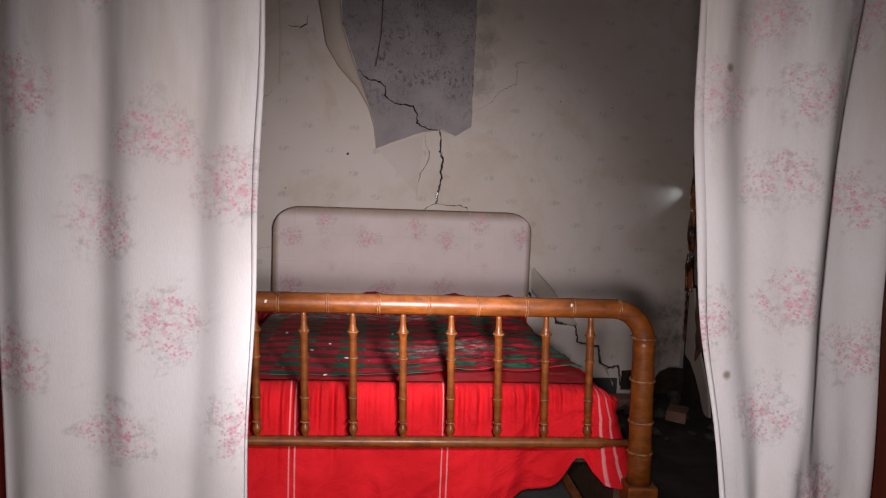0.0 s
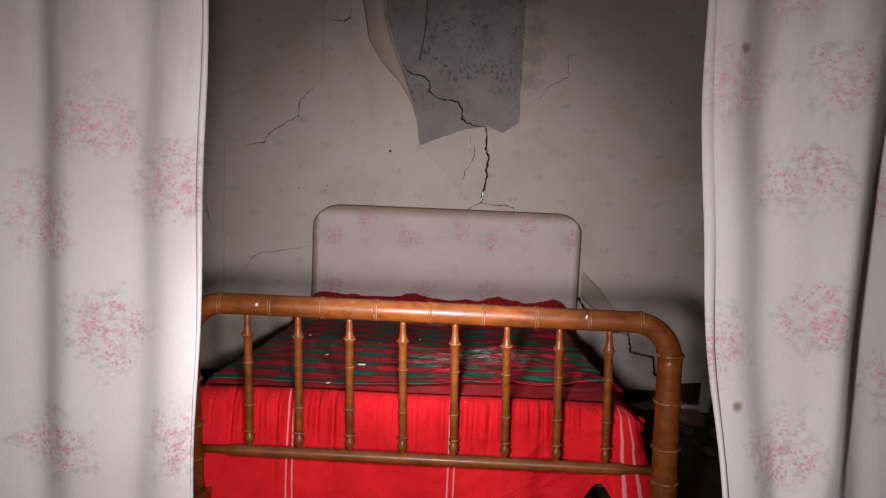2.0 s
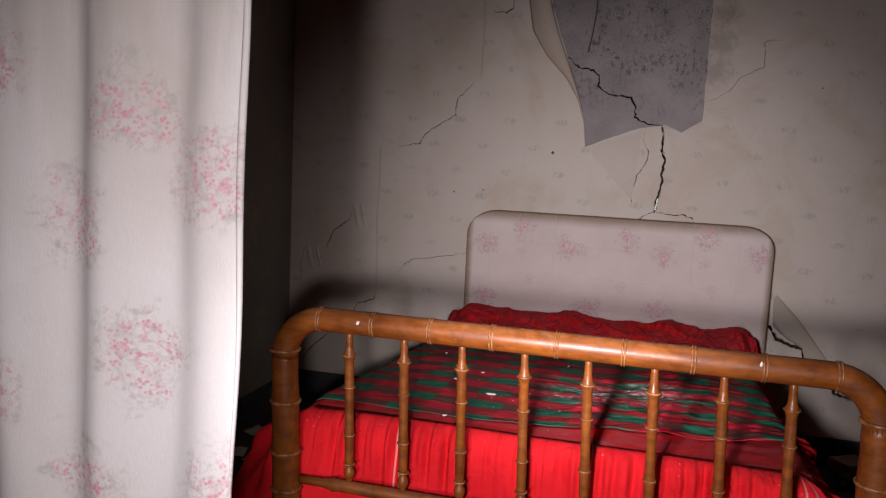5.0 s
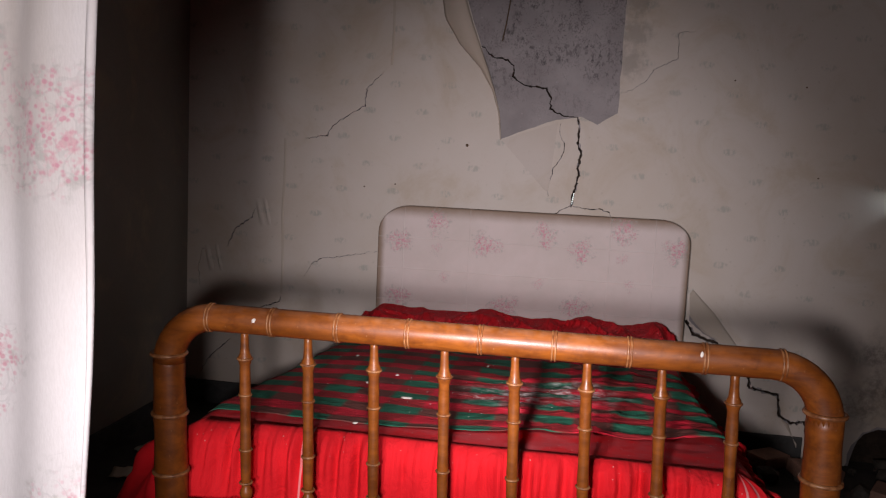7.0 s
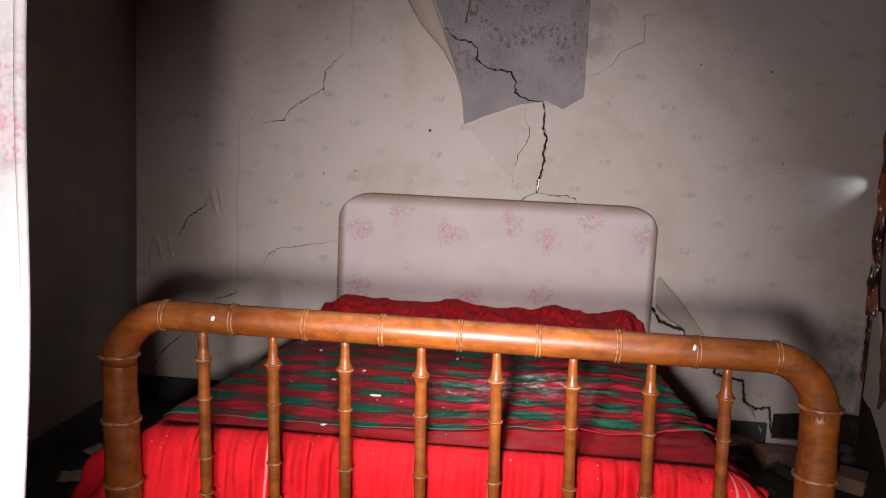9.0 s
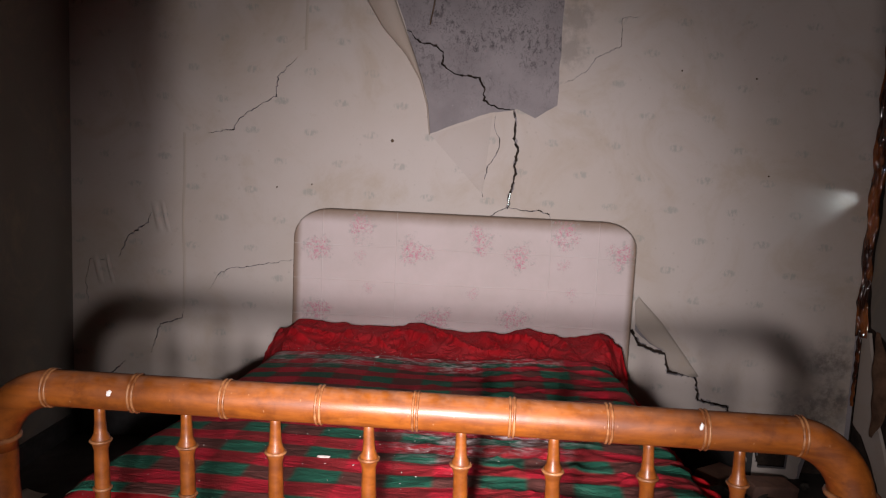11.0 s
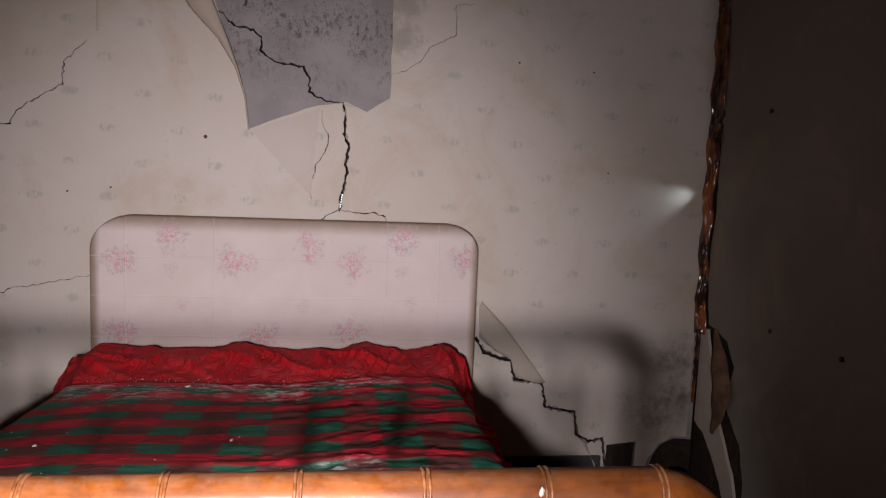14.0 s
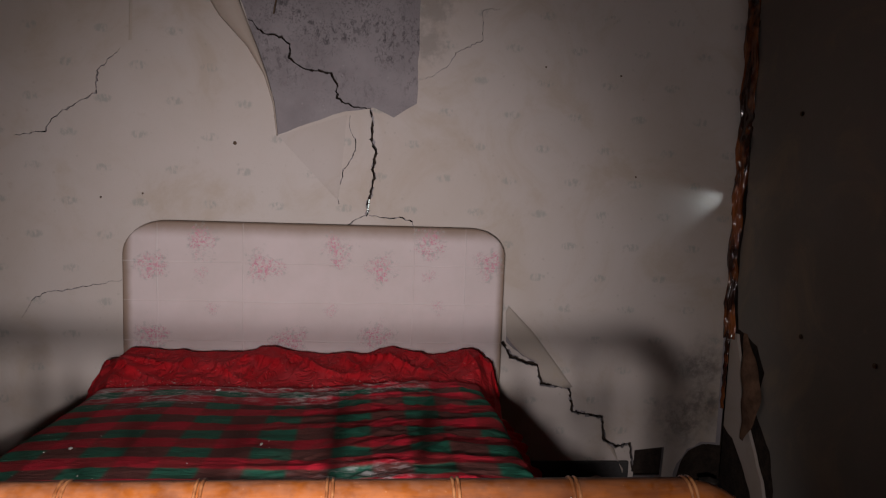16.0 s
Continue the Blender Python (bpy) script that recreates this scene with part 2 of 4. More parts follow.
def make_ring():
    m, nt, b = material("pale_worn_ring", 0.45, 0, 0.5)
    w = coords(nt)
    c = blend(nt, span(nt, grain(nt, w, 60, 4), 0.35, 0.65), (0.30, 0.135, 0.052), (0.13, 0.042, 0.012))
    nt.links.new(c, b.inputs["Base Color"])
    return m


RING = make_ring()


def make_red(name, dusty=0.25, fresh=(0.70, 0.012, 0.020), worn=(0.56, 0.007, 0.013)):
    m, nt, b = material(name, 0.85, 0, 0.2)
    v = coords(nt)
    c = blend(nt, span(nt, grain(nt, v, 6, 5), 0.3, 0.7), fresh, worn)
    geo = nt.nodes.new("ShaderNodeNewGeometry")
    up = span(nt, axes(nt, geo.outputs["Normal"])[2], 0.3, 0.95)
    dust = calc(nt, "MULTIPLY", up, span(nt, grain(nt, v, 12, 6, 0.7), 0.3, 0.75))
    c = blend(nt, calc(nt, "MULTIPLY", dust, dusty), c, (0.50, 0.135, 0.15))
    spots = span(nt, cells(nt, v, 60), 0.10, 0.05)
    c = blend(nt, calc(nt, "MULTIPLY", calc(nt, "MULTIPLY", spots, up), 0.7), c, (0.6, 0.52, 0.48))
    if name == "red_skirt_cloth":
        # pairs of white woven stripes
        u = axes(nt, coords(nt, kind="UV"))[0]
        best = None
        for centre in (-1.80, -1.33, -0.86, -0.103, 0.342, 0.80, 1.74):
            for off in (-0.0085, 0.0085):
                d = calc(nt, "ABSOLUTE", calc(nt, "SUBTRACT", u, centre + off))
                best = d if best is None else calc(nt, "MINIMUM", best, d)
        c = blend(nt, span(nt, best, 0.0030, 0.0013, 0.0, 0.45), c, (0.72, 0.5, 0.5))
    nt.links.new(c, b.inputs["Base Color"])
    if name == "red_skirt_cloth":
        # small creases running down from the seam, and rumples across them
        fine = grain(nt, coords(nt, (1, 0.10, 1), "UV"), 32, 3, 0.5, 0.7)
        rumple = grain(nt, coords(nt, (1, 0.5, 1), "UV"), 16, 4, 0.6, 1.0)
        near = span(nt, axes(nt, coords(nt, kind="UV"))[1], 0.55, 0.88, 0.08, 0.8)
        height = calc(nt, "ADD", calc(nt, "MULTIPLY", calc(nt, "MULTIPLY", fine, near), 1.3), rumple)
        relief(nt, b, height, 0.55, 0.014)
        return m
    if name == "red_ruffle_cloth":
        # small hard wrinkles running up the gathers
        pucker = calc(nt, "ABSOLUTE", calc(nt, "SUBTRACT", grain(nt, coords(nt, (1.0, 0.7, 0.45)), 17, 3, 0.5, 1.4), 0.5))
        relief(nt, b, calc(nt, "ADD", calc(nt, "MULTIPLY", span(nt, pucker, 0.0, 0.09), 1.0), calc(nt, "MULTIPLY", grain(nt, v, 60, 3), 0.35)), 0.55, 0.010)
        return m
    relief(nt, b, calc(nt, "ADD", grain(nt, v, 700, 2), calc(nt, "MULTIPLY", grain(nt, v, 22, 4), 3.0)), 0.25, 0.003)
    return m


RED = make_red("red_cotton", 0.55)
RUFFLE_RED = make_red("red_ruffle_cloth", 0.22, (0.52, 0.010, 0.017), (0.40, 0.006, 0.012))
RED_SKIRT = make_red("red_skirt_cloth", 0.06)


def make_plaid():
    m, nt, b = material("red_green_check_cloth", 0.8, 0, 0.25)
    v = coords(nt)
    s = axes(nt, v)
    wob = calc(nt, "MULTIPLY", calc(nt, "SUBTRACT", grain(nt, v, 5, 3), 0.5), 0.022)
    bandy = calc(nt, "SINE", calc(nt, "MULTIPLY", calc(nt, "ADD", s[1], calc(nt, "SUBTRACT", wob, 3.013)), 2 * math.pi / 0.140))
    bandx = calc(nt, "SINE", calc(nt, "MULTIPLY", calc(nt, "ADD", s[0], calc(nt, "MULTIPLY", wob, 0.6)), 2 * math.pi / 0.185))
    across = span(nt, bandy, -0.22, 0.22)
    along = span(nt, bandx, -0.25, 0.25)
    red_row = blend(nt, along, (0.60, 0.018, 0.042), (0.36, 0.022, 0.030))
    green_row = blend(nt, along, (0.150, 0.050, 0.042), (0.020, 0.142, 0.088))
    c = blend(nt, across, red_row, green_row)
    c = blend(nt, span(nt, grain(nt, v, 9, 5), 0.5, 0.8, 0.0, 0.25), c, (0.12, 0.05, 0.045))
    # fallen plaster dust: thick in two drifts, thin everywhere
    p = nt.nodes.new("ShaderNodeCombineXYZ")
    nt.links.new(s[0], p.inputs[0]), nt.links.new(s[1], p.inputs[2])
    d = calc(nt, "ADD", nearest(nt, p.outputs[0], ((0.46, 3.10), (0.30, 3.02), (-0.30, 3.93), (-0.12, 3.84), (0.12, 3.94), (0.30, 3.88), (0.50, 3.95)), 0.19), calc(nt, "MULTIPLY", calc(nt, "SUBTRACT", grain(nt, v, 11, 5), 0.5), 1.6))
    drift = calc(nt, "MULTIPLY", span(nt, d, 1.0, 0.1), span(nt, grain(nt, coords(nt, (0.6, 1.4, 1)), 34, 6, 0.72), 0.44, 0.66))
    c = blend(nt, calc(nt, "MULTIPLY", drift, 0.82), c, (0.70, 0.67, 0.66))
    c = blend(nt, span(nt, grain(nt, v, 170, 3), 0.66, 0.74, 0.0, 0.22), c, (0.5, 0.45, 0.42))
    nt.links.new(c, b.inputs["Base Color"])
    relief(nt, b, calc(nt, "ADD", grain(nt, v, 500, 2), calc(nt, "MULTIPLY", grain(nt, coords(nt, (1, 3.0, 1)), 14, 4, 0.6, 1.2), 5.0)), 0.4, 0.006)
    return m


PLAID = make_plaid()


def make_curtain(name, centres, spots):
    m, nt, b = material(name, 0.85, 0, 0.2)
    v = coords(nt)
    base = blend(nt, span(nt, grain(nt, v, 2.2, 5), 0.35, 0.7), (0.73, 0.715, 0.715), (0.66, 0.63, 0.61))
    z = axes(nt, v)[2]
    # cloth turns browner and darker towards the top, in uneven upright streaks
    top_tone = calc(nt, "MULTIPLY", span(nt, z, 1.02, 1.62), span(nt, grain(nt, coords(nt, (3, 1, 0.45)), 4, 4), 0.28, 0.66))
    base = blend(nt, calc(nt, "MULTIPLY", top_tone, 0.62), base, (0.42, 0.36, 0.29))
    c = bouquets(nt, base, centres, 0.076, 1.2)
    rust = span(nt, calc(nt, "ADD", nearest(nt, flat(nt, v), spots, 0.012), calc(nt, "MULTIPLY", grain(nt, v, 90, 3), 0.5)), 1.3, 0.5)
    c = blend(nt, calc(nt, "MULTIPLY", rust, 0.75), c, (0.16, 0.10, 0.04))
    weave = grain(nt, coords(nt, (1, 1, 0.25)), 420, 2)
    c = blend(nt, span(nt, weave, 0.35, 0.65, 0.0, 0.10), c, (0.45, 0.43, 0.41))
    nt.links.new(c, b.inputs["Base Color"])
    relief(nt, b, calc(nt, "ADD", weave, calc(nt, "MULTIPLY", grain(nt, coords(nt, (1, 1, 0.25)), 9, 3), 4.0)), 0.16, 0.004)
    thin = nt.nodes.new("ShaderNodeBsdfTranslucent")
    nt.links.new(c, thin.inputs["Color"])
    mix = nt.nodes.new("ShaderNodeMixShader")
    mix.inputs[0].default_value = 0.10
    nt.links.new(b.outputs[0], mix.inputs[1]), nt.links.new(thin.outputs[0], mix.inputs[2])
    nt.links.new(mix.outputs[0], nt.nodes["Material Output"].inputs["Surface"])
    return m


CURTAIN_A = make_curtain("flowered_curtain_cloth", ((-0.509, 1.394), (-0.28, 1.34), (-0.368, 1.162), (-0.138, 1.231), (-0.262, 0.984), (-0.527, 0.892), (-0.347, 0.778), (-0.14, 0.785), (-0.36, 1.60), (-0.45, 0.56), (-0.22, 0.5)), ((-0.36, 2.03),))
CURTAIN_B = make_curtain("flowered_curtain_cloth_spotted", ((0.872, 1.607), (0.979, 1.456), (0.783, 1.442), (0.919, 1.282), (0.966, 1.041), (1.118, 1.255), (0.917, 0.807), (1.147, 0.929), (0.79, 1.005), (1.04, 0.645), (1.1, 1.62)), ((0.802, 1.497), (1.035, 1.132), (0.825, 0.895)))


def make_headboard():
    m, nt, b = material("flowered_paper_panel", 0.6, 0, 0.3)
    v = coords(nt)
    base = blend(nt, span(nt, grain(nt, v, 4, 5), 0.35, 0.7), (0.68, 0.60, 0.58), (0.62, 0.55, 0.52))
    s = axes(nt, v)
    # brown handling grime along the rim
    rim = calc(nt, "MINIMUM", calc(nt, "SUBTRACT", 1.03, s[2]), calc(nt, "MULTIPLY", calc(nt, "MINIMUM", calc(nt, "ADD", s[0], 0.414), calc(nt, "SUBTRACT", 0.953, s[0])), 1.8))
    rim = calc(nt, "ADD", rim, calc(nt, "MULTIPLY", grain(nt, v, 12, 4), 0.02))
    base = blend(nt, span(nt, rim, 0.07, 0.012, 0.0, 0.85), base, (0.23, 0.155, 0.095))
    c = bouquets(nt, base, ((-0.32, 0.87), (-0.145, 0.962), (0.079, 0.869), (0.337, 0.936), (0.497, 0.877), (0.674, 0.976), (0.894, 0.896), (-0.322, 0.614), (0.173, 0.599), (0.488, 0.623)), 0.062, 1.6)
    c = bouquets(nt, c, ((-0.109, 0.72), (0.316, 0.715), (0.71, 0.735), (-0.148, 0.84), (0.673, 0.846)), 0.028, 0.9)
    crease = None
    for k, at in ((2, 0.887), (2, 0.745), (2, 0.60), (0, 0.805), (0, 0.613), (0, -0.301), (0, 0.0)):
        d = calc(nt, "ABSOLUTE", calc(nt, "SUBTRACT", calc(nt, "ADD", s[k], calc(nt, "MULTIPLY", grain(nt, v, 3, 2), 0.012)), at + 0.006))
        crease = d if crease is None else calc(nt, "MINIMUM", crease, d)
    fold = span(nt, crease, 0.004, 0.0005)
    c = blend(nt, calc(nt, "MULTIPLY", calc(nt, "MULTIPLY", fold, span(nt, grain(nt, v, 6, 4), 0.36, 0.62)), 0.20), c, (0.84, 0.80, 0.77))
    nt.links.new(c, b.inputs["Base Color"])
    relief(nt, b, calc(nt, "ADD", calc(nt, "MULTIPLY", fold, 0.6), calc(nt, "MULTIPLY", grain(nt, v, 8, 4), 1.2)), 0.4, 0.004)
    return m


HEADBOARD = make_headboard()


def make_tape():
    m, nt, b = material("brown_parcel_tape", 0.14, 0, 0.9)
    v = coords(nt, (1, 1, 0.14))
    c = blend(nt, span(nt, grain(nt, v, 34, 3), 0.35, 0.65), (0.36, 0.115, 0.030), (0.16, 0.048, 0.014))
    c = blend(nt, span(nt, grain(nt, coords(nt, (1, 1, 0.5)), 12, 3), 0.45, 0.58), c, (0.045, 0.018, 0.010))
    nt.links.new(c, b.inputs["Base Color"])
    relief(nt, b, grain(nt, v, 26, 2, 0.4, 0.8), 0.55, 0.03)
    return m


TAPE = make_tape()


# ---- mesh helpers ----
def rest(bm, name, mats, smooth=False):
    me = bpy.data.meshes.new(name)
    bm.normal_update()
    bm.to_mesh(me)
    bm.free()
    for m in mats if isinstance(mats, (list, tuple)) else (mats,):
        me.materials.append(m)
    if smooth:
        for p in me.polygons:
            p.use_smooth = True
    return me


def thing(name, at, label, category, group="", kind=""):
    ob = new(name)
    ob.empty_display_size = 0.1
    ob.matrix_basis = Matrix.Translation(at)
    return tagged(ob, label, category, group, kind)


def part(name, bm, mat, parent, label="", smooth=False):
    """One mesh, in world places, under a thing or a part."""
    ob = new(name, rest(bm, name, mat, smooth))
    ob.parent = parent
    inv = Matrix()
    p = parent
    while p:
        inv = inv @ (p.matrix_parent_inverse @ p.matrix_basis).inverted() if False else inv
        p = p.parent
    if parent.type == "EMPTY":
        ob.matrix_parent_inverse = parent.matrix_basis.inverted()
    return tagged(ob, label)


def solo(name, bm, mat, label="", category="", kind="", group="", smooth=False):
    return tagged(new(name, rest(bm, name, mat, smooth)), label, category, group, kind)


def box(bm, x0, x1, y0, y1, z0, z1, bevel=0.0):
    r = bmesh.ops.create_cube(bm, size=1.0, matrix=Matrix.Translation(((x0 + x1) / 2, (y0 + y1) / 2, (z0 + z1) / 2)) @ Matrix.Diagonal((x1 - x0, y1 - y0, z1 - z0, 1)))
    if bevel:
        es = list({e for v in r["verts"] for e in v.link_edges})
        bmesh.ops.bevel(bm, geom=es, offset=bevel, segments=2, affect="EDGES", profile=0.6)


def sweep(bm, pts, radii, seg=16, caps=True):
    """A round tube along a line of places."""
    pts = [Vector(p) for p in pts]
    up = None
    loops = []
    for i, p in enumerate(pts):
        d = (pts[min(i + 1, len(pts) - 1)] - pts[max(i - 1, 0)]).normalized()
        if up is None:
            up = d.orthogonal().normalized()
        up = (up - d * up.dot(d)).normalized()
        side = d.cross(up)
        r = radii[i] if isinstance(radii, (list, tuple)) else radii
        loops.append([bm.verts.new(p + (up * math.cos(a) + side * math.sin(a)) * r) for a in (2 * math.pi * k / seg for k in range(seg))])
    for a, b in zip(loops, loops[1:]):
        for k in range(seg):
            bm.faces.new((a[k], a[(k + 1) % seg], b[(k + 1) % seg], b[k]))
    if caps:
        bm.faces.new(loops[0][::-1]), bm.faces.new(loops[-1])


def hoop(bm, centre, axis, big, small, seg=24, ring=6):
    axis = Vector(axis).normalized()
    u = axis.orthogonal().normalized()
    w = axis.cross(u)
    loops = []
    for k in range(seg):
        a = 2 * math.pi * k / seg
        out = u * math.cos(a) + w * math.sin(a)
        loops.append([bm.verts.new(Vector(centre) + out * (big + small * math.cos(t)) + axis * small * math.sin(t)) for t in (2 * math.pi * j / ring for j in range(ring))])
    for k in range(seg):
        a, b = loops[k], loops[(k + 1) % seg]
        for j in range(ring):
            bm.faces.new((a[j], b[j], b[(j + 1) % ring], a[(j + 1) % ring]))


def sheet(bm, nu, nv, fn, uvfn=None):
    """A grid of places fn(u, v), u and v from 0 to 1."""
    g = [[bm.verts.new(fn(i / nu, j / nv)) for j in range(nv + 1)] for i in range(nu + 1)]
    lay = bm.loops.layers.uv.new("UVMap") if uvfn else None
    for i in range(nu):
        for j in range(nv):
            f = bm.faces.new((g[i][j], g[i + 1][j], g[i + 1][j + 1], g[i][j + 1]))
            if lay:
                for lp, (a, b) in zip(f.loops, ((i, j), (i + 1, j), (i + 1, j + 1), (i, j + 1))):
                    lp[lay].uv = uvfn(a / nu, b / nv)
    return g


def thicken(ob, t, offset=0.0):
    md = ob.modifiers.new("thickness", "SOLIDIFY")
    md.thickness, md.offset = t, offset
    return ob


def slab(bm, outline, a, b, axis="y"):
    """A flat piece with an outline in (x, z) for axis y, or in (y, z) for axis x."""
    place = (lambda p, d: (p[0], d, p[1])) if axis == "y" else (lambda p, d: (d, p[0], p[1]))
    va = [bm.verts.new(place(p, a)) for p in outline]
    vb = [bm.verts.new(place(p, b)) for p in outline]
    n = len(outline)
    bm.faces.new(va), bm.faces.new(vb[::-1])
    for k in range(n):
        bm.faces.new((va[k], vb[k], vb[(k + 1) % n], va[(k + 1) % n]))
    bmesh.ops.recalc_face_normals(bm, faces=bm.faces[:])


def rough_line(rng, pts, step=0.011, jit=0.0042):
    """A jagged line through some corners."""
    out = []
    for (ax, az), (bx, bz) in zip(pts, pts[1:]):
        n = max(1, int(math.hypot(bx - ax, bz - az) / step))
        for k in range(n):
            t = k / n
            j = 0 if k == 0 else jit
            out.append((ax + (bx - ax) * t + rng.uniform(-j, j), az + (bz - az) * t + rng.uniform(-j, j)))
    return out + [pts[-1]]


def groove(bm, rng, pts, wide, y0, y1, taper=True):
    """Cutter for a crack: short overlapping wedges along a jagged line."""
    line = rough_line(rng, pts)
    n = len(line) - 1
    for k, ((ax, az), (bx, bz)) in enumerate(zip(line, line[1:])):
        d = Vector((bx - ax, bz - az))
        if d.length < 1e-5:
            continue
        d.normalize()
        e = min(1.0, 4 * min(k + 1, n - k) / n) if taper else 1.0
        w = wide * rng.uniform(0.45, 1.2) * (0.4 + 0.6 * e) / 2
        o = Vector((-d.y, d.x)) * w
        a, b = Vector((ax, az)) - d * w * 0.7, Vector((bx, bz)) + d * w * 0.7
        slab(bm, [(a - o)[:], (b - o)[:], (b + o)[:], (a + o)[:]], y0, y1)


def carve(ob, cutter):
    knife = new("knife", rest(cutter, "knife", ob.data.materials[0]))
    md = ob.modifiers.new("cut", "BOOLEAN")
    md.operation, md.object, md.solver, md.use_self = "DIFFERENCE", knife, "EXACT", True
    bpy.context.view_layer.update()
    me = bpy.data.meshes.new_from_object(ob.evaluated_get(bpy.context.evaluated_depsgraph_get()))
    ob.modifiers.clear()
    ob.data = me
    bpy.data.objects.remove(knife)


# ---- setting ----
rng = random.Random(4)
bm = bmesh.new()
box(bm, -2.4, 2.7, -1.6, 5.2, -0.15, 0.0)
solo("floor", bm, FLOOR, "dark dirty bare floor", kind="structure")
bm = bmesh.new()
box(bm, -2.4, 2.7, -1.6, 5.2, ZC, ZC + 0.12)
solo("ceiling", bm, CEILING, "unseen ceiling, dark to cut bounced light", kind="structure")

# back wall: rough core, plaster coat, wallpaper
MAIN = [(-0.012, 1.769), (0.054, 1.709), (0.119, 1.699), (0.148, 1.675), (0.145, 1.628), (0.198, 1.591), (0.298, 1.58), (0.32, 1.541), (0.319, 1.491), (0.374, 1.464), (0.442, 1.459)]
DOWN = [(0.442, 1.459), (0.452, 1.396), (0.449, 1.346), (0.468, 1.295), (0.455, 1.234), (0.464, 1.203), (0.447, 1.13), (0.438, 1.062)]
STEPS = [(0.973, 0.587), (1.006, 0.532), (1.062, 0.511), (1.117, 0.5), (1.134, 0.422), (1.246, 0.409), (1.265, 0.31), (1.385, 0.291), (1.402, 0.195), (1.449, 0.167), (1.506, 0.181), (1.524, 0.067)]
FINE = [
    ([(0.446, 1.066), (0.5, 1.057), (0.562, 1.061), (0.608, 1.046), (0.613, 1.01)], 0.005),
    ([(0.434, 1.066), (0.398, 1.048), (0.363, 1.02)], 0.004),
    ([(0.37, 1.43), (0.367, 1.393), (0.392, 1.333), (0.389, 1.299), (0.346, 1.22), (0.338, 1.178), (0.316, 1.157), (0.335, 1.104)], 0.004),
    ([(0.625, 1.571), (0.672, 1.586), (0.716, 1.616), (0.751, 1.672), (0.849, 1.723), (0.845, 1.827), (0.91, 1.839)], 0.003),
    ([(-0.443, 1.629), (-0.52, 1.55), (-0.523, 1.472), (-0.597, 1.431), (-0.677, 1.376), (-0.698, 1.331), (-0.80, 1.316)], 0.0055),
    ([(-0.36, 1.965), (-0.30, 1.955), (-0.268, 1.975), (-0.262, 2.02)], 0.006),
    ([(-1.046, 0.972), (-1.059, 0.93), (-1.145, 0.871), (-1.187, 0.777)], 0.006),
    ([(-1.25, 0.762), (-1.312, 0.764), (-1.332, 0.679), (-1.322, 0.567)], 0.004),
    ([(-0.444, 0.805), (-0.521, 0.787), (-0.714, 0.752), (-0.761, 0.722), (-0.796, 0.659)], 0.0035),
    ([(-0.905, 0.56), (-0.912, 0.53), (-1.007, 0.5), (-1.03, 0.43), (-1.05, 0.37)], 0.006),
    ([(-1.157, 0.328), (-1.24, 0.255), (-1.282, 0.211), (-1.311, 0.153)], 0.006),
]
bm = bmesh.new()
box(bm, X0 - 0.3, X1 + 0.3, YB + 0.075, YB + 0.4, 0, ZC)
wall_back = solo("wall_back", bm, RUBBLE, "cracked masonry wall with peeling wallpaper", kind="structure")
bm = bmesh.new()
box(bm, X0, X1, YB + 0.006, YB + 0.023, 0.0, ZC)
plaster = part("plaster_coat", bm, PLASTER, wall_back, "bare mouldy grey plaster")
cut = bmesh.new()
groove(cut, rng, MAIN, 0.008, YB - 0.02, YB + 0.03)
groove(cut, rng, DOWN, 0.012, YB - 0.02, YB + 0.03)
groove(cut, rng, STEPS, 0.014, YB - 0.02, YB + 0.03, taper=False)
for line, wide in FINE:
    groove(cut, rng, line, wide * 1.1, YB - 0.02, YB + 0.03)
slab(cut, [(1.527, 0.153), (1.65, 0.166), (1.645, 0.04), (1.527, 0.04)], YB - 0.02, YB + 0.03)
slab(cut, rough_line(rng, [(1.70, -0.02), (1.721, 0.089), (1.752, 0.147), (1.809, 0.175), (1.95, 0.17), (1.95, -0.02)], 0.03, 0.006)[:-1], YB - 0.02, YB + 0.03)
carve(plaster, cut)
bm = bmesh.new()
box(bm, X0, X1 - 0.022, YB, YB + 0.005, 0.0, ZC)
paper = part("wallpaper", bm, WALLPAPER, wall_back, "faded cream wallpaper with small green sprigs")
cut = bmesh.new()
HOLE = [(-0.10, 2.60), (-0.086, 1.985), (0.0, 1.75), (0.05, 1.60), (0.091, 1.491), (0.106, 1.348), (0.22, 1.395), (0.35, 1.443), (0.43, 1.455), (0.455, 1.461), (0.529, 1.428), (0.613, 1.482), (0.614, 1.595), (0.616, 1.72), (0.62, 2.60)]
slab(cut, rough_line(rng, HOLE, 0.04, 0.0025)[:-1] + [HOLE[-1]], YB - 0.02, YB + 0.0055)
groove(cut, rng, DOWN, 0.0115, YB - 0.02, YB + 0.0056, taper=False)
groove(cut, rng, STEPS, 0.015, YB - 0.02, YB + 0.0056, taper=False)
for line, wide in FINE:
    groove(cut, rng, line, wide, YB - 0.02, YB + 0.0056)
slab(cut, rough_line(rng, [(0.985, 0.70), (1.02, 0.665), (1.089, 0.60), (1.15, 0.53), (1.225, 0.425), (1.134, 0.43), (1.113, 0.505), (1.05, 0.535), (0.985, 0.59)], 0.02, 0.003), YB - 0.02, YB + 0.0057)
slab(cut, [(1.527, 0.153), (1.65, 0.166), (1.645, 0.04), (1.527, 0.04)], YB - 0.02, YB + 0.0058)
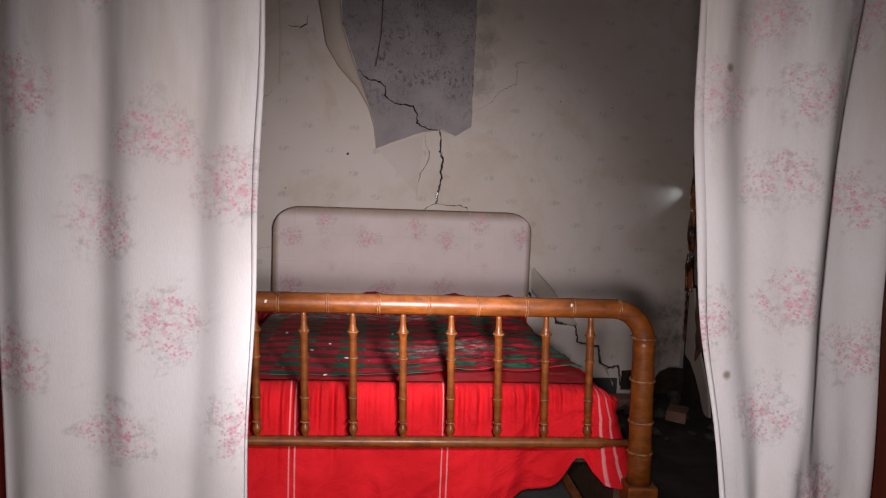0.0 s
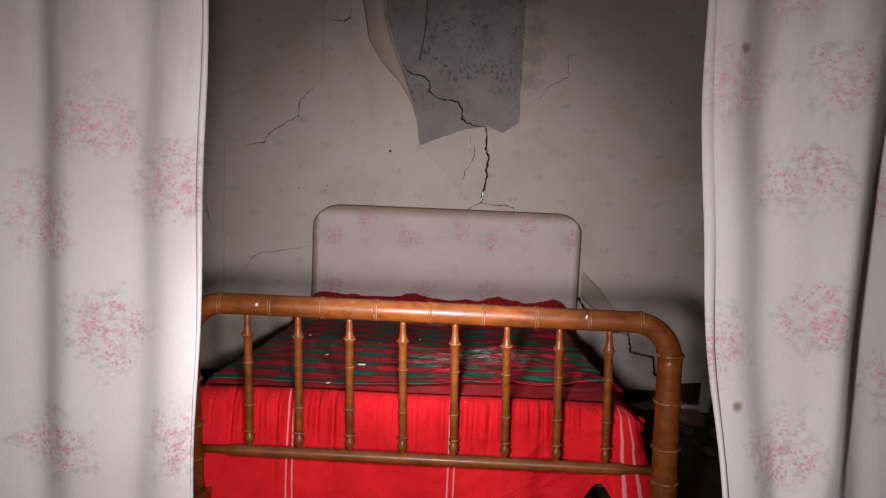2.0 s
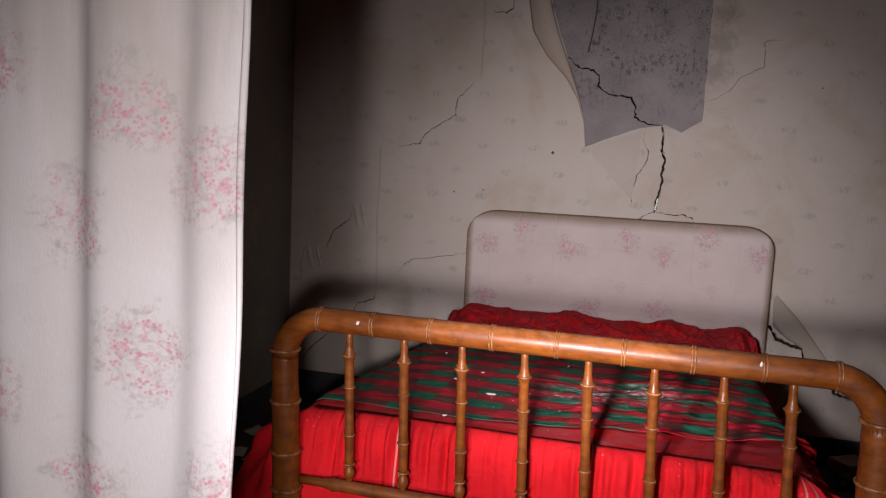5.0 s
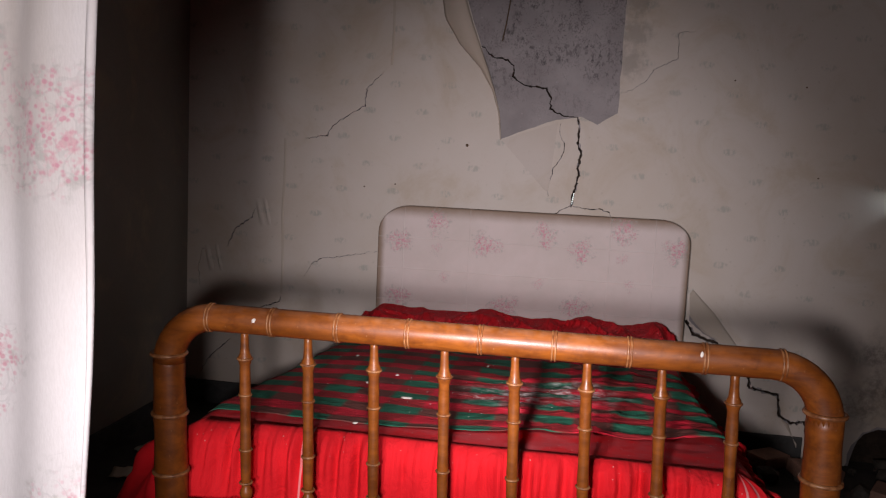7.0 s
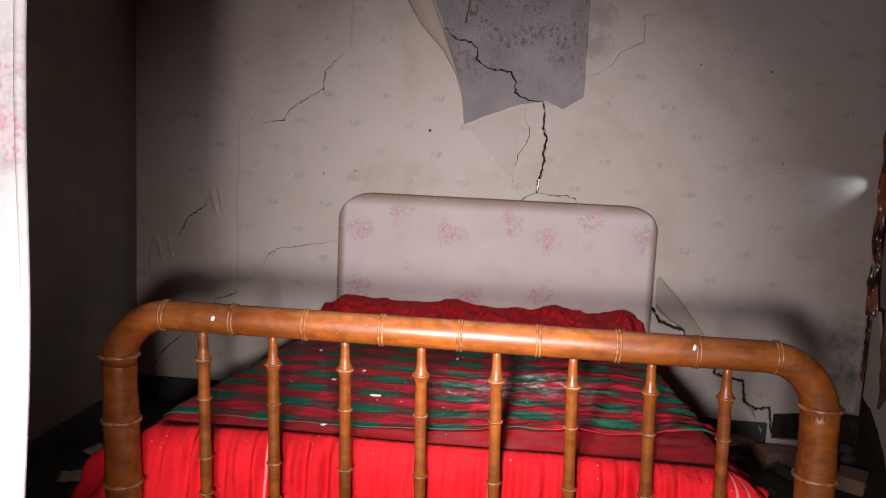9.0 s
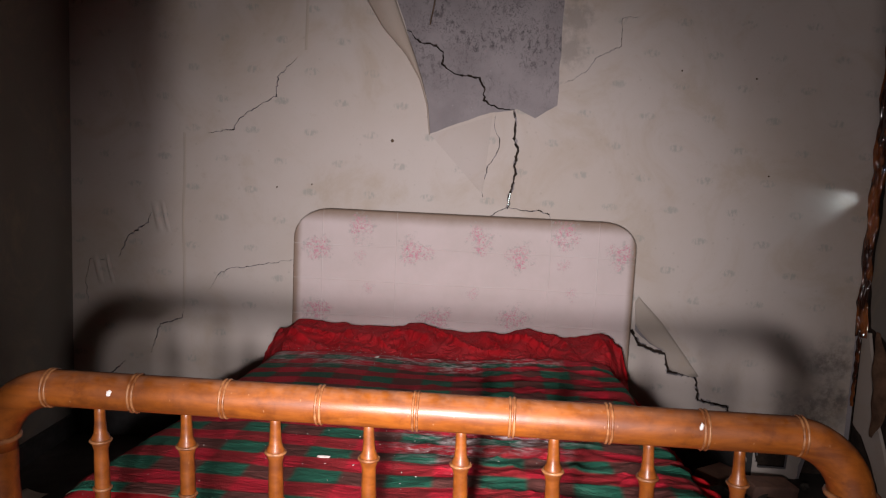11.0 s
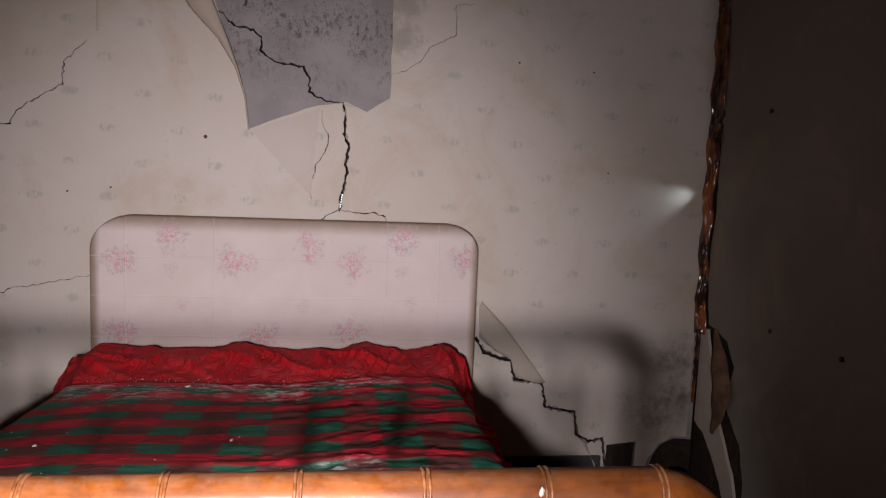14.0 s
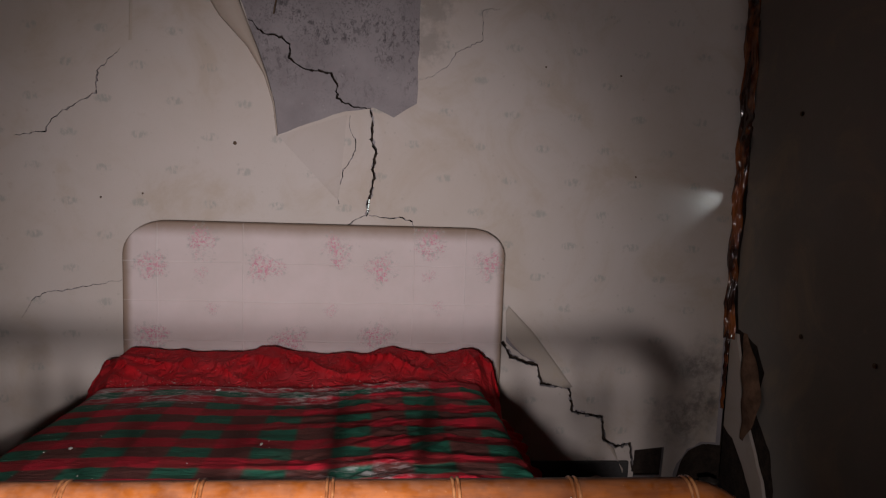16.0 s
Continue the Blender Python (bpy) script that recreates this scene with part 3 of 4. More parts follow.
slab(cut, rough_line(rng, [(1.68, -0.02), (1.705, 0.095), (1.745, 0.157), (1.80, 0.188), (1.95, 0.18), (1.95, -0.02)], 0.03, 0.006)[:-1], YB - 0.02, YB + 0.0059)
carve(paper, cut)

# a strip along the joint of two paper lengths, and wrinkles
for x, z0, z1 in ((-0.405, 1.66, ZC), (-0.905, 0.57, 1.31)):
    bm = bmesh.new()
    sheet(bm, 2, 40, lambda u, v: (x - 0.006 + 0.012 * u + 0.003 * math.sin(9 * v), YB - 0.0015 - 0.0035 * (1 - abs(2 * u - 1)) * (0.5 + 0.5 * math.sin(17 * v + x)), z0 + (z1 - z0) * v))
    part("paper_seam", bm, SEAM, wall_back, smooth=True)

# curled paper beside the bare patch
def between(a, b, t):
    return a[0] + (b[0] - a[0]) * t, a[1] + (b[1] - a[1]) * t


def along(line, t):
    k = min(int(t * (len(line) - 1)), len(line) - 2)
    return between(line[k], line[k + 1], t * (len(line) - 1) - k)


LEFT = [(-0.23, 2.20), (-0.19, 1.985), (-0.17, 1.873), (-0.098, 1.76), (-0.002, 1.66), (0.06, 1.56), (0.092, 1.46), (0.106, 1.345)]
RIGHT = [(-0.10, 2.20), (-0.086, 1.985), (-0.045, 1.86), (0.0, 1.745), (0.038, 1.65), (0.07, 1.56), (0.098, 1.46), (0.11, 1.345)]


def curl(u, v):
    x, z = between(along(LEFT, v), along(RIGHT, v), u)
    lift = math.sin(math.pi * min(1, u * 0.8)) * (0.035 * (1 - v) + 0.004) + 0.012 * (1 - v) * math.sin(8 * v) * u
    return x, YB - 0.003 - abs(lift), z


bm = bmesh.new()
sheet(bm, 10, 40, curl)
thicken(part("paper_curl", bm, PAPER_BACK, wall_back, "peeled curl of stained wallpaper", smooth=True), 0.001)
bm = bmesh.new()
TRI = ((0.112, 1.345), (0.358, 1.432), (0.322, 1.125), (0.334, 1.13))


def tri_flap(u, v):
    a, b = between(TRI[0], TRI[2], v), between(TRI[1], TRI[3], v)
    x, z = between(a, b, u)
    return x, YB - 0.0012 - 0.004 * math.sin(math.pi * u) * (1 - 0.7 * v), z


sheet(bm, 10, 12, tri_flap)
part("paper_flap", bm, PLAIN_PAPER, wall_back, "loose triangular flap of wallpaper", smooth=True)
bm = bmesh.new()


def torn(u, v):
    a = along([(0.991, 0.73), (1.089, 0.632), (1.183, 0.512), (1.258, 0.412)], v)
    b = along([(0.978, 0.71), (0.984, 0.61), (1.05, 0.54), (1.112, 0.512), (1.134, 0.435), (1.225, 0.408)], v)
    x, z = between(a, b, u)
    return x, YB - 0.003 - 0.007 * u * math.sin(math.pi * min(1, 0.25 + v)), z


sheet(bm, 6, 16, torn)
thicken(part("paper_flap", bm, TORN_PAPER, wall_back, "torn wallpaper bent off the crack", smooth=True), 0.001)
bm = bmesh.new()
sheet(bm, 3, 10, lambda u, v: (1.405 + 0.07 * v + 0.035 * u * (1 - v), YB - 0.004 - 0.018 * v - 0.004 * math.sin(7 * v + 3 * u), 0.185 - 0.10 * v - 0.02 * u))
thicken(part("paper_strip", bm, PAPER_BACK, wall_back, "hanging strip of torn paper", smooth=True), 0.001)
for x, z, w in ((-1.035, 1.0, 0.03), (-1.0, 1.005, 0.022), (-1.29, 0.765, 0.03), (-1.24, 0.77, 0.02)):
    bm = bmesh.new()
    sheet(bm, 6, 12, lambda u, v: (x + w * (u - 0.5) + 0.03 * v, YB - 0.0015 - 0.009 * math.sin(math.pi * u) * math.sin(math.pi * v), z + 0.02 - 0.13 * v))
    part("paper_wrinkle", bm, WALLPAPER, wall_back, smooth=True)

# side walls
bm = bmesh.new()
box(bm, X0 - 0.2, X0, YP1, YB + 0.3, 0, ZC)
wall_left = solo("wall_left", bm, SHADED_SIDE_PAPER, "plain papered side wall with its shade put into the colour", kind="structure")
bm = bmesh.new()
box(bm, X1 + 0.016, X1 + 0.25, YP1, YB + 0.02, 0, ZC)
wall_right = solo("wall_right", bm, RUBBLE, "side wall coming away at the corner", kind="structure")
EDGE = [(4.442, ZC), (4.442, 1.905), (4.44, 1.78), (4.43, 1.633), (4.407, 1.484), (4.396, 1.357), (4.398, 1.23), (4.392, 1.102), (4.411, 0.992), (4.415, 0.838), (4.379, 0.668), (4.231, 0.637), (4.165, 0.553), (4.185, 0.481), (4.201, 0.392), (4.086, 0.287), (4.043, 0.161), (4.03, 0.0)]
bm = bmesh.new()
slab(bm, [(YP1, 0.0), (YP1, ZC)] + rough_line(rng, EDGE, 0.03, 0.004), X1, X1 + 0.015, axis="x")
part("side_paper", bm, SHADED_SIDE_PAPER, wall_right, "papered plaster torn at the corner, darkened in colour as shade")
bm = bmesh.new()
sheet(bm, 8, 24, lambda u, v: (X1 - 0.004 - 0.03 * math.sin(math.pi * u) * math.sin(math.pi * min(1, v * 1.3)) - 0.01 * v, 4.325 - 0.055 * v - (0.012 + 0.125 * math.sin(math.pi * (0.06 + 0.90 * v)) ** 1.3) * u + 0.006 * math.sin(21 * v), 0.665 - 0.40 * v))
thicken(part("paper_curl", bm, make_simple("brown_stained_paper", (0.22, 0.125, 0.075), (0.10, 0.058, 0.036), 14, 0.9), wall_right, "brown curl of torn paper", smooth=True), 0.0015)

bm = bmesh.new()
slab(bm, rough_line(rng, [(4.438, 0.64), (4.39, 0.645), (4.345, 0.55), (4.31, 0.40), (4.225, 0.28), (4.13, 0.16), (4.075, 0.01), (4.14, 0.01), (4.25, 0.14), (4.36, 0.235), (4.438, 0.26)], 0.03, 0.004), X1, X1 + 0.012, axis="x")
part("side_paper", bm, PLAIN_PAPER, wall_right, "narrow sliver of pale paper beside the tear")

# brown parcel tape stuck along the corner gap
def tape(u, v):
    z = 0.62 + (ZC - 0.62) * v
    n = noise.noise(Vector((u * 3, z * 9, 1.3))) * 0.022 + noise.noise(Vector((u * 6, z * 17, 4.1))) * 0.012
    x = (X1 - 0.032 + 0.004 * math.sin(31 * z)) + 0.034 * u
    y = YB - 0.004 - 0.052 * u ** 1.5 * (0.75 + 0.35 * math.sin(5 * z)) if u > 0 else YB - 0.002
    return x - abs(n) * u, y - abs(n), z


roll = thing("parcel_tape", (X1, YB, 0.62), "glossy brown parcel tape crumpled along the cracked corner", "tape")
for a, b in ((0.0, 0.19), (0.18, 0.35), (0.34, 0.52), (0.51, 0.76), (0.75, 1.0)):
    bm = bmesh.new()
    sheet(bm, 8, int(220 * (b - a)) + 2, lambda u, v: tape(u, a + (b - a) * v))
    thicken(part("tape_strip", bm, TAPE, roll, smooth=True), 0.0008)

bm = bmesh.new()
sheet(bm, 3, 40, lambda u, v: (X1 - 0.016 + 0.013 * u * (1 - 0.5 * v) + 0.002 * math.sin(40 * v), YB - 0.003 - 0.012 * u - 0.004 * abs(noise.noise(Vector((u, v * 9, 3)))), 0.63 - 0.30 * v))
thicken(part("tape_strip", bm, TAPE, roll, "narrow torn end of brown tape", smooth=True), 0.0008)

# a glint of daylight through the foot of the long crack
m, nt, b = material("daylight_beyond", 1.0)
b.inputs["Emission Color"].default_value, b.inputs["Emission Strength"].default_value = (0.85, 1.0, 0.95, 1), 2.5
bm = bmesh.new()
for k in range(6):
    z = 1.072 + 0.009 * k
    box(bm, 0.4395 + 0.0012 * k, 0.4425 + 0.0012 * k, YB + 0.06, YB + 0.062, z, z + 0.005)
solo("backdrop", bm, m, "bright daylight beyond the crack", kind="structure")

# skirting
for name, b in (("baseboard_1", (X0, 1.50, YB - 0.018, YB - 0.001, 0, 0.112)), ("baseboard_2", (X0 + 0.001, X0 + 0.018, YP1, YB - 0.019, 0, 0.088))):
    bm = bmesh.new()
    box(bm, *b, bevel=0.003)
    solo(name, bm, SKIRTING, "dark grey painted skirting", kind="structure")

# partition with the curtained opening, and the camera-side room: unseen, dark to cut bounce
for name, b in (("wall_partition_left", (-2.3, OX0 - 0.12, YP0 + 0.02, YP1, 0, ZC)), ("wall_partition_right", (OX1 + 0.12, 2.6, YP0 + 0.02, YP1, 0, ZC)), ("wall_partition_top", (OX0 - 0.12, OX1 + 0.12, YP0 + 0.02, YP1, OZ + 0.12, ZC)),
                ("wall_outer_left", (-2.4, -2.2, -1.6, YP1, 0, ZC)), ("wall_outer_right", (2.5, 2.7, -1.6, YP1, 0, ZC)), ("wall_outer_back", (-2.4, 2.7, -1.75, -1.6, 0, ZC))):
    bm = bmesh.new()
    box(bm, *b)
    solo(name, bm, OUTER, "plain unseen wall, dark to cut bounced light", kind="structure")
trim = thing("trim", (OX0, YP0, 0), "dark varnished wooden frame round the curtained opening", "", kind="structure")
for name, b in (("jamb", (OX0 - 0.12, OX0, YP0 - 0.02, YP1 + 0.01, 0, OZ)), ("jamb", (OX1, OX1 + 0.12, YP0 - 0.02, YP1 + 0.01, 0, OZ)), ("lintel", (OX0 - 0.12, OX1 + 0.12, YP0 - 0.02, YP1 + 0.01, OZ, OZ + 0.12))):
    bm = bmesh.new()
    box(bm, *b, bevel=0.008)
    part(name, bm, FRAMEWOOD, trim)


# ---- curtains ----
def smooth01(t):
    t = max(0.0, min(1.0, t))
    return t * t * (3 - 2 * t)


def curtain_left(u, v):
    z = 0.07 + 2.0 * v
    k = 0.55 + 0.45 * smooth01((z - 0.4) / 1.4)
    edge = -0.083 - 0.029 * smooth01((1.7 - z) / 1.3) + 0.002 * math.sin(14 * z)
    left = -0.559 + 0.005 * math.sin(3 * z)
    x = left + (edge - left) * u
    y = 1.755 + k * (0.019 * math.cos(2 * math.pi * 2.6 * u + 0.4 * math.sin(2 * z)) + 0.0035 * math.sin(2 * math.pi * 5.3 * u + z)) + 0.012 * smooth01((u - 0.8) / 0.2)
    y += 0.008 * noise.noise(Vector((u * 5, z * 2.2, 0.3))) + 0.018 * smooth01((0.9 - z) / 0.5) * noise.noise(Vector((u * 9, z * 3, 2)))
    return x, y, z


def curtain_right(u, v):
    z = 0.07 + 2.0 * v
    k = 0.5 + 0.5 * smooth01((z - 0.4) / 1.4)
    edge = 0.735 + 0.05 * smooth01((1.6 - z) / 0.9) + 0.035 * smooth01((1.0 - z) / 0.5) + 0.002 * math.sin(17 * z)
    right = 1.194 - 0.012 * smooth01((0.95 - z) / 0.5)
    x = edge + (right - edge) * u
    y = 1.815 - 0.10 * smooth01((1.3 - z) / 0.8) * (1 - u) + k * (0.018 * math.cos(2 * math.pi * 2.2 * u + 2.2) + 0.004 * math.sin(2 * math.pi * 4.7 * u + 0.7 * z))
    ridge = 0.60 + 0.22 * (z - 1.1)
    y += 0.045 * smooth01((u - ridge) / 0.09) * smooth01((z - 0.5) / 0.6) - 0.02 * math.exp(-((u - ridge + 0.06) / 0.07) ** 2)
    y += 0.008 * noise.noise(Vector((u * 5 + 7, z * 2.2, 0.3))) + 0.02 * smooth01((0.9 - z) / 0.4) * noise.noise(Vector((u * 9, z * 3, 5)))
    return x, min(y, 1.885), z


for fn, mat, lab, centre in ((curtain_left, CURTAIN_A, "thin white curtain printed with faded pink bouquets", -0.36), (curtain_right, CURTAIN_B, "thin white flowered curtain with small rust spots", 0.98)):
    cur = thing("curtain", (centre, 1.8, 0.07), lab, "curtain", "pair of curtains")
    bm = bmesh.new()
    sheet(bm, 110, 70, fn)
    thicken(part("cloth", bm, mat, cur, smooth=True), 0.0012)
    inner = 1.0 if fn is curtain_left else 0.0
    sign = -1 if fn is curtain_left else 1
    wide = 0.011 if fn is curtain_left else 0.022
    bm = bmesh.new()

    def hem(u, v):
        x, y, z = fn(inner, v)
        return x + sign * wide * (u - 0.12) * (0.75 + 0.3 * math.sin(6 * z)), y - 0.002 - 0.004 * math.sin(math.pi * u), z

    sheet(bm, 5, 90, hem)
    thicken(part("hem", bm, mat, cur, "turned and stitched white hem", smooth=True), 0.0015)
rod = thing("curtain_rod", (0.3, 1.8, 2.07), "thin dark metal curtain rod under the lintel", "curtain rod")
bm = bmesh.new()
sweep(bm, [(OX0, 1.80, 2.075), (OX1, 1.80, 2.075)], 0.008, 12)
part("rod", bm, NAILM, rod)


# ---- bed ----
bed = thing("bed", ((BX0 + BX1) / 2, 3.4, 0), "old double bed with turned bamboo-style wooden footboard", "bed")
ZR, RR, RB = 0.903, 0.027, 0.096


def bend(sign, cx, cz, n=10):
    return [(cx + sign * RB * math.sin(a), YF, cz + RB * math.cos(a)) for a in (math.pi / 2 * k / n for k in range(n + 1))]


bm = bmesh.new()
left_arc = bend(-1, BX0 + RB, ZR - RB)[::-1]
right_arc = bend(1, BX1 - RB, ZR - RB)
line = left_arc + [(-0.134 + 0.134 * k, YF, ZR) for k in range(7)] + right_arc
sweep(bm, line, [0.031 - 0.004 * min(1, min(k, len(line) - 1 - k) / 10) for k in range(len(line))], 24)
rail = part("top_rail", bm, BAMBOO, bed, "polished brown turned rail with rounded ends", smooth=True)
for x in (-0.262, -0.134, -0.002, 0.135, 0.272, 0.407, 0.541, 0.672, 0.803):
    bm = bmesh.new()
    for o in (-0.003, 0.003):
        hoop(bm, (x + o, YF, ZR), (1, 0, 0), RR + 0.0003, 0.0019, 28, 8)
    part("ring", bm, RING, rail, smooth=True)
LEAN = 0.03                                    # the old footboard has racked a little sideways


def racked(x, z):
    return x + LEAN * (0.80 - z)


for px, rr in ((BX0, 0.030), (BX1, 0.0305)):
    bm = bmesh.new()
    zs = [0.824, 0.80, 0.76, 0.705, 0.65, 0.583, 0.54, 0.493, 0.44, 0.398]
    sweep(bm, [(racked(px, z) if z < 0.81 else px, YF, z) for z in zs], [rr, rr + 0.001, rr, rr + 0.0025, rr + 0.001, rr + 0.003, rr + 0.0015, rr + 0.004, rr + 0.003, rr + 0.006], 24)
    post = part("post", bm, BAMBOO, bed, smooth=True)
    for z in (0.823, 0.701, 0.580, 0.490):
        bm = bmesh.new()
        hoop(bm, (racked(px, z), YF, z), (0, 0, 1), rr + 0.003, 0.0042, 28, 8)
        part("ring", bm, RING, post, smooth=True)
    bm = bmesh.new()
    fx = racked(px, 0.40)
    box(bm, fx - 0.044, fx + 0.044, YF - 0.044, YF + 0.044, 0.0, 0.397, 0.006)
    part("foot_block", bm, BAMBOO, bed)
for x in (-0.197, -0.066, 0.067, 0.205, 0.339, 0.472, 0.606, 0.733):
    bm = bmesh.new()
    prof = [(0.887, 0.0085), (0.864, 0.0088), (0.846, 0.0095), (0.834, 0.0108), (0.827, 0.0145), (0.821, 0.0155), (0.814, 0.0135), (0.808, 0.0115), (0.78, 0.0122), (0.75, 0.0125), (0.71, 0.0115), (0.67, 0.0115), (0.645, 0.0125), (0.625, 0.0122), (0.585, 0.0115), (0.568, 0.0105), (0.563, 0.0085), (0.557, 0.0095), (0.550, 0.0135), (0.542, 0.0145), (0.534, 0.0115), (0.526, 0.0075), (0.518, 0.007)]
    sweep(bm, [(racked(x, z), YF + 0.015, z) for z, r in prof], [r * 0.9 for z, r in prof], 14)
    sp = part("spindle", bm, BAMBOO, bed, smooth=True)
    for z in (0.822, 0.748, 0.635, 0.566):
        bm = bmesh.new()
        hoop(bm, (racked(x, z), YF + 0.015, z), (0, 0, 1), 0.0118 if z < 0.8 else 0.0142, 0.0025, 18, 6)
        part("ring", bm, RING, sp, smooth=True)
bm = bmesh.new()
lr = [(BX0 + 0.02, 0.0105), (BX0 + 0.09, 0.0105), (BX0 + 0.10, 0.0125), (BX0 + 0.115, 0.0165), (BX0 + 0.13, 0.0145), (0.2, 0.0155), (0.40, 0.0155), (BX1 - 0.13, 0.0145), (BX1 - 0.115, 0.0165), (BX1 - 0.10, 0.0125), (BX1 - 0.09, 0.0105), (BX1 - 0.02, 0.0105)]
sweep(bm, [(x + 0.009, YF + 0.014, 0.509) for x, r in lr], [r for x, r in lr], 18)
part("lower_rail", bm, BAMBOO, bed, "slim dusty turned lower rail", smooth=True)
bm = bmesh.new()
box(bm, BX0 + 0.04, BX1 - 0.04, YF + 0.0, YF + 0.03, 0.12, 0.22, 0.004)
part("foot_beam", bm, BEDWOOD, bed)
for x in (BX0 + 0.02, BX1 - 0.05):
    bm = bmesh.new()
    box(bm, x, x + 0.03, YF + 0.03, 4.37, 0.20, 0.385, 0.004)
    part("side_rail", bm, BEDWOOD, bed)
for y in (2.60, 3.0, 3.4, 3.8, 4.2):
    bm = bmesh.new()
    box(bm, BX0 + 0.05, BX1 - 0.05, y, y + 0.09, 0.37, 0.399, 0.003)
    part("slat", bm, BEDWOOD, bed)

# headboard: a papered panel with a rounded rim
def rounded(x0, x1, z0, z1, ra, rb, n=10):
    out = [(x0, z0)]
    out += [(x0 + ra - ra * math.cos(a), z1 - ra * 0.85 + ra * 0.85 * math.sin(a)) for a in (math.pi / 2 * k / n for k in range(n + 1))]
    out += [(x1 - rb + rb * math.sin(a), z1 - rb * 0.8 + rb * 0.8 * math.cos(a)) for a in (math.pi / 2 * k / n for k in range(n + 1))]
    return out + [(x1, z0)]


bm = bmesh.new()
outline = rounded(-0.422, 0.955, 0.10, 1.030, 0.145, 0.13)
slab(bm, outline, 4.378, 4.425)
front = [e for e in bm.edges if all(abs(v.co.y - 4.378) < 1e-5 for v in e.verts) and min(v.co.z for v in e.verts) > 0.05]
bmesh.ops.bevel(bm, geom=front, offset=0.009, segments=4, affect="EDGES", profile=0.5)
part("headboard", bm, HEADBOARD, bed, "headboard covered in pinkish flowered paper", smooth=False)
for x in (-0.36, 0.86):
    bm = bmesh.new()
    box(bm, x, x + 0.05, 4.38, 4.42, 0.0, 0.12, 0.003)
    part("head_leg", bm, BEDWOOD, bed)


crate = thing("wooden_box", (0.62, 2.7, 0), "low wooden box with dark dusty top under the bed", "box")
bm = bmesh.new()
box(bm, 0.47, 0.77, 2.46, 2.95, 0.0, 0.27, 0.004)
part("body", bm, BEDWOOD, crate)
bm = bmesh.new()
box(bm, 0.495, 0.745, 2.485, 2.925, 0.268, 0.276, 0.002)
part("top_panel", bm, SKIRTING, crate, "dark grey dusty panel")
for b in ((0.465, 0.494, 2.455, 2.955), (0.746, 0.775, 2.455, 2.955), (0.495, 0.745, 2.455, 2.484)):
    bm = bmesh.new()
    box(bm, *b, 0.271, 0.287, 0.003)
    part("rim", bm, BAMBOO, crate, "brown wooden edging strip")


# ---- bedding ----
def top_z(x, y):
    """Height of the lumpy mattress."""
    sag = 0.632 - 0.062 * (y - 2.5) - 0.012 * math.cos((x - 0.24) * 4.5) ** 2 * smooth01((y - 2.7) / 0.5)
    return sag + 0.008 * noise.noise(Vector((x * 3, y * 2.2, 0.5)))


MX0, MX1, MY0, MY1 = -0.395, 0.835, 2.505, 4.33
mattress = thing("mattress", (0.22, 3.4, 0.40), "sagging cloth mattress under the red cover", "mattress")
bm = bmesh.new()
box(bm, MX0 + 0.03, MX1 - 0.03, MY0 + 0.03, MY1 - 0.03, 0.40, 0.49, 0.03)
part("body", bm, TICKING, mattress)

spread = thing("bedspread", (0.22, 3.4, 0.5), "bright red cotton bedspread with gathered skirt and white stripes", "bedspread")
bm = bmesh.new()


def spread_top(u, v):
    x, y = MX0 + (MX1 - MX0) * u, MY0 + 0.042 + (MY1 - MY0 - 0.042) * v
    edge = min(x - MX0, MX1 - x, (y - MY0) * 1.0, 0.05) / 0.05
    drop = 0.03 * (1 - math.sqrt(max(0.0, 1 - (1 - edge) ** 2)))
    fold = 0.004 * abs(noise.noise(Vector((x * 9, y * 26, 3)))) + 0.004 * noise.noise(Vector((x * 30, y * 8, 1))) * smooth01((2.62 - y) / 0.1)
    front = smooth01((y - MY0 - 0.042) / 0.05)
    return x, y, top_z(x, y) - drop + fold * front - 0.007 * (1 - front)


sheet(bm, 90, 110, spread_top)
part("top", bm, RED, spread, "dusty red top sheet", smooth=True)

# skirt: from the head on one side, round the foot, back to the head
RC = 0.05
L1, LA, L2 = 4.25 - MY0 - RC, math.pi / 2 * RC, MX1 - MX0 - 2 * RC
TOTAL = 2 * L1 + 2 * LA + L2


def skirt_at(s):
    """Place on the mattress's rim, and the way out from it."""
    if s < L1:
        return MX0, 4.25 - s, -1.0, 0.0
    s -= L1
    if s < LA:
        a = s / RC
        return MX0 + RC - RC * math.cos(a), MY0 + RC - RC * math.sin(a), -math.cos(a), -math.sin(a)
    s -= LA
    if s < L2:
        return MX0 + RC + s, MY0, 0.0, -1.0
    s -= L2
    if s < LA:
        a = s / RC
        return MX1 - RC + RC * math.sin(a), MY0 + RC - RC * math.cos(a), math.sin(a), -math.cos(a)
    s -= LA
    return MX1, MY0 + RC + s, 1.0, 0.0


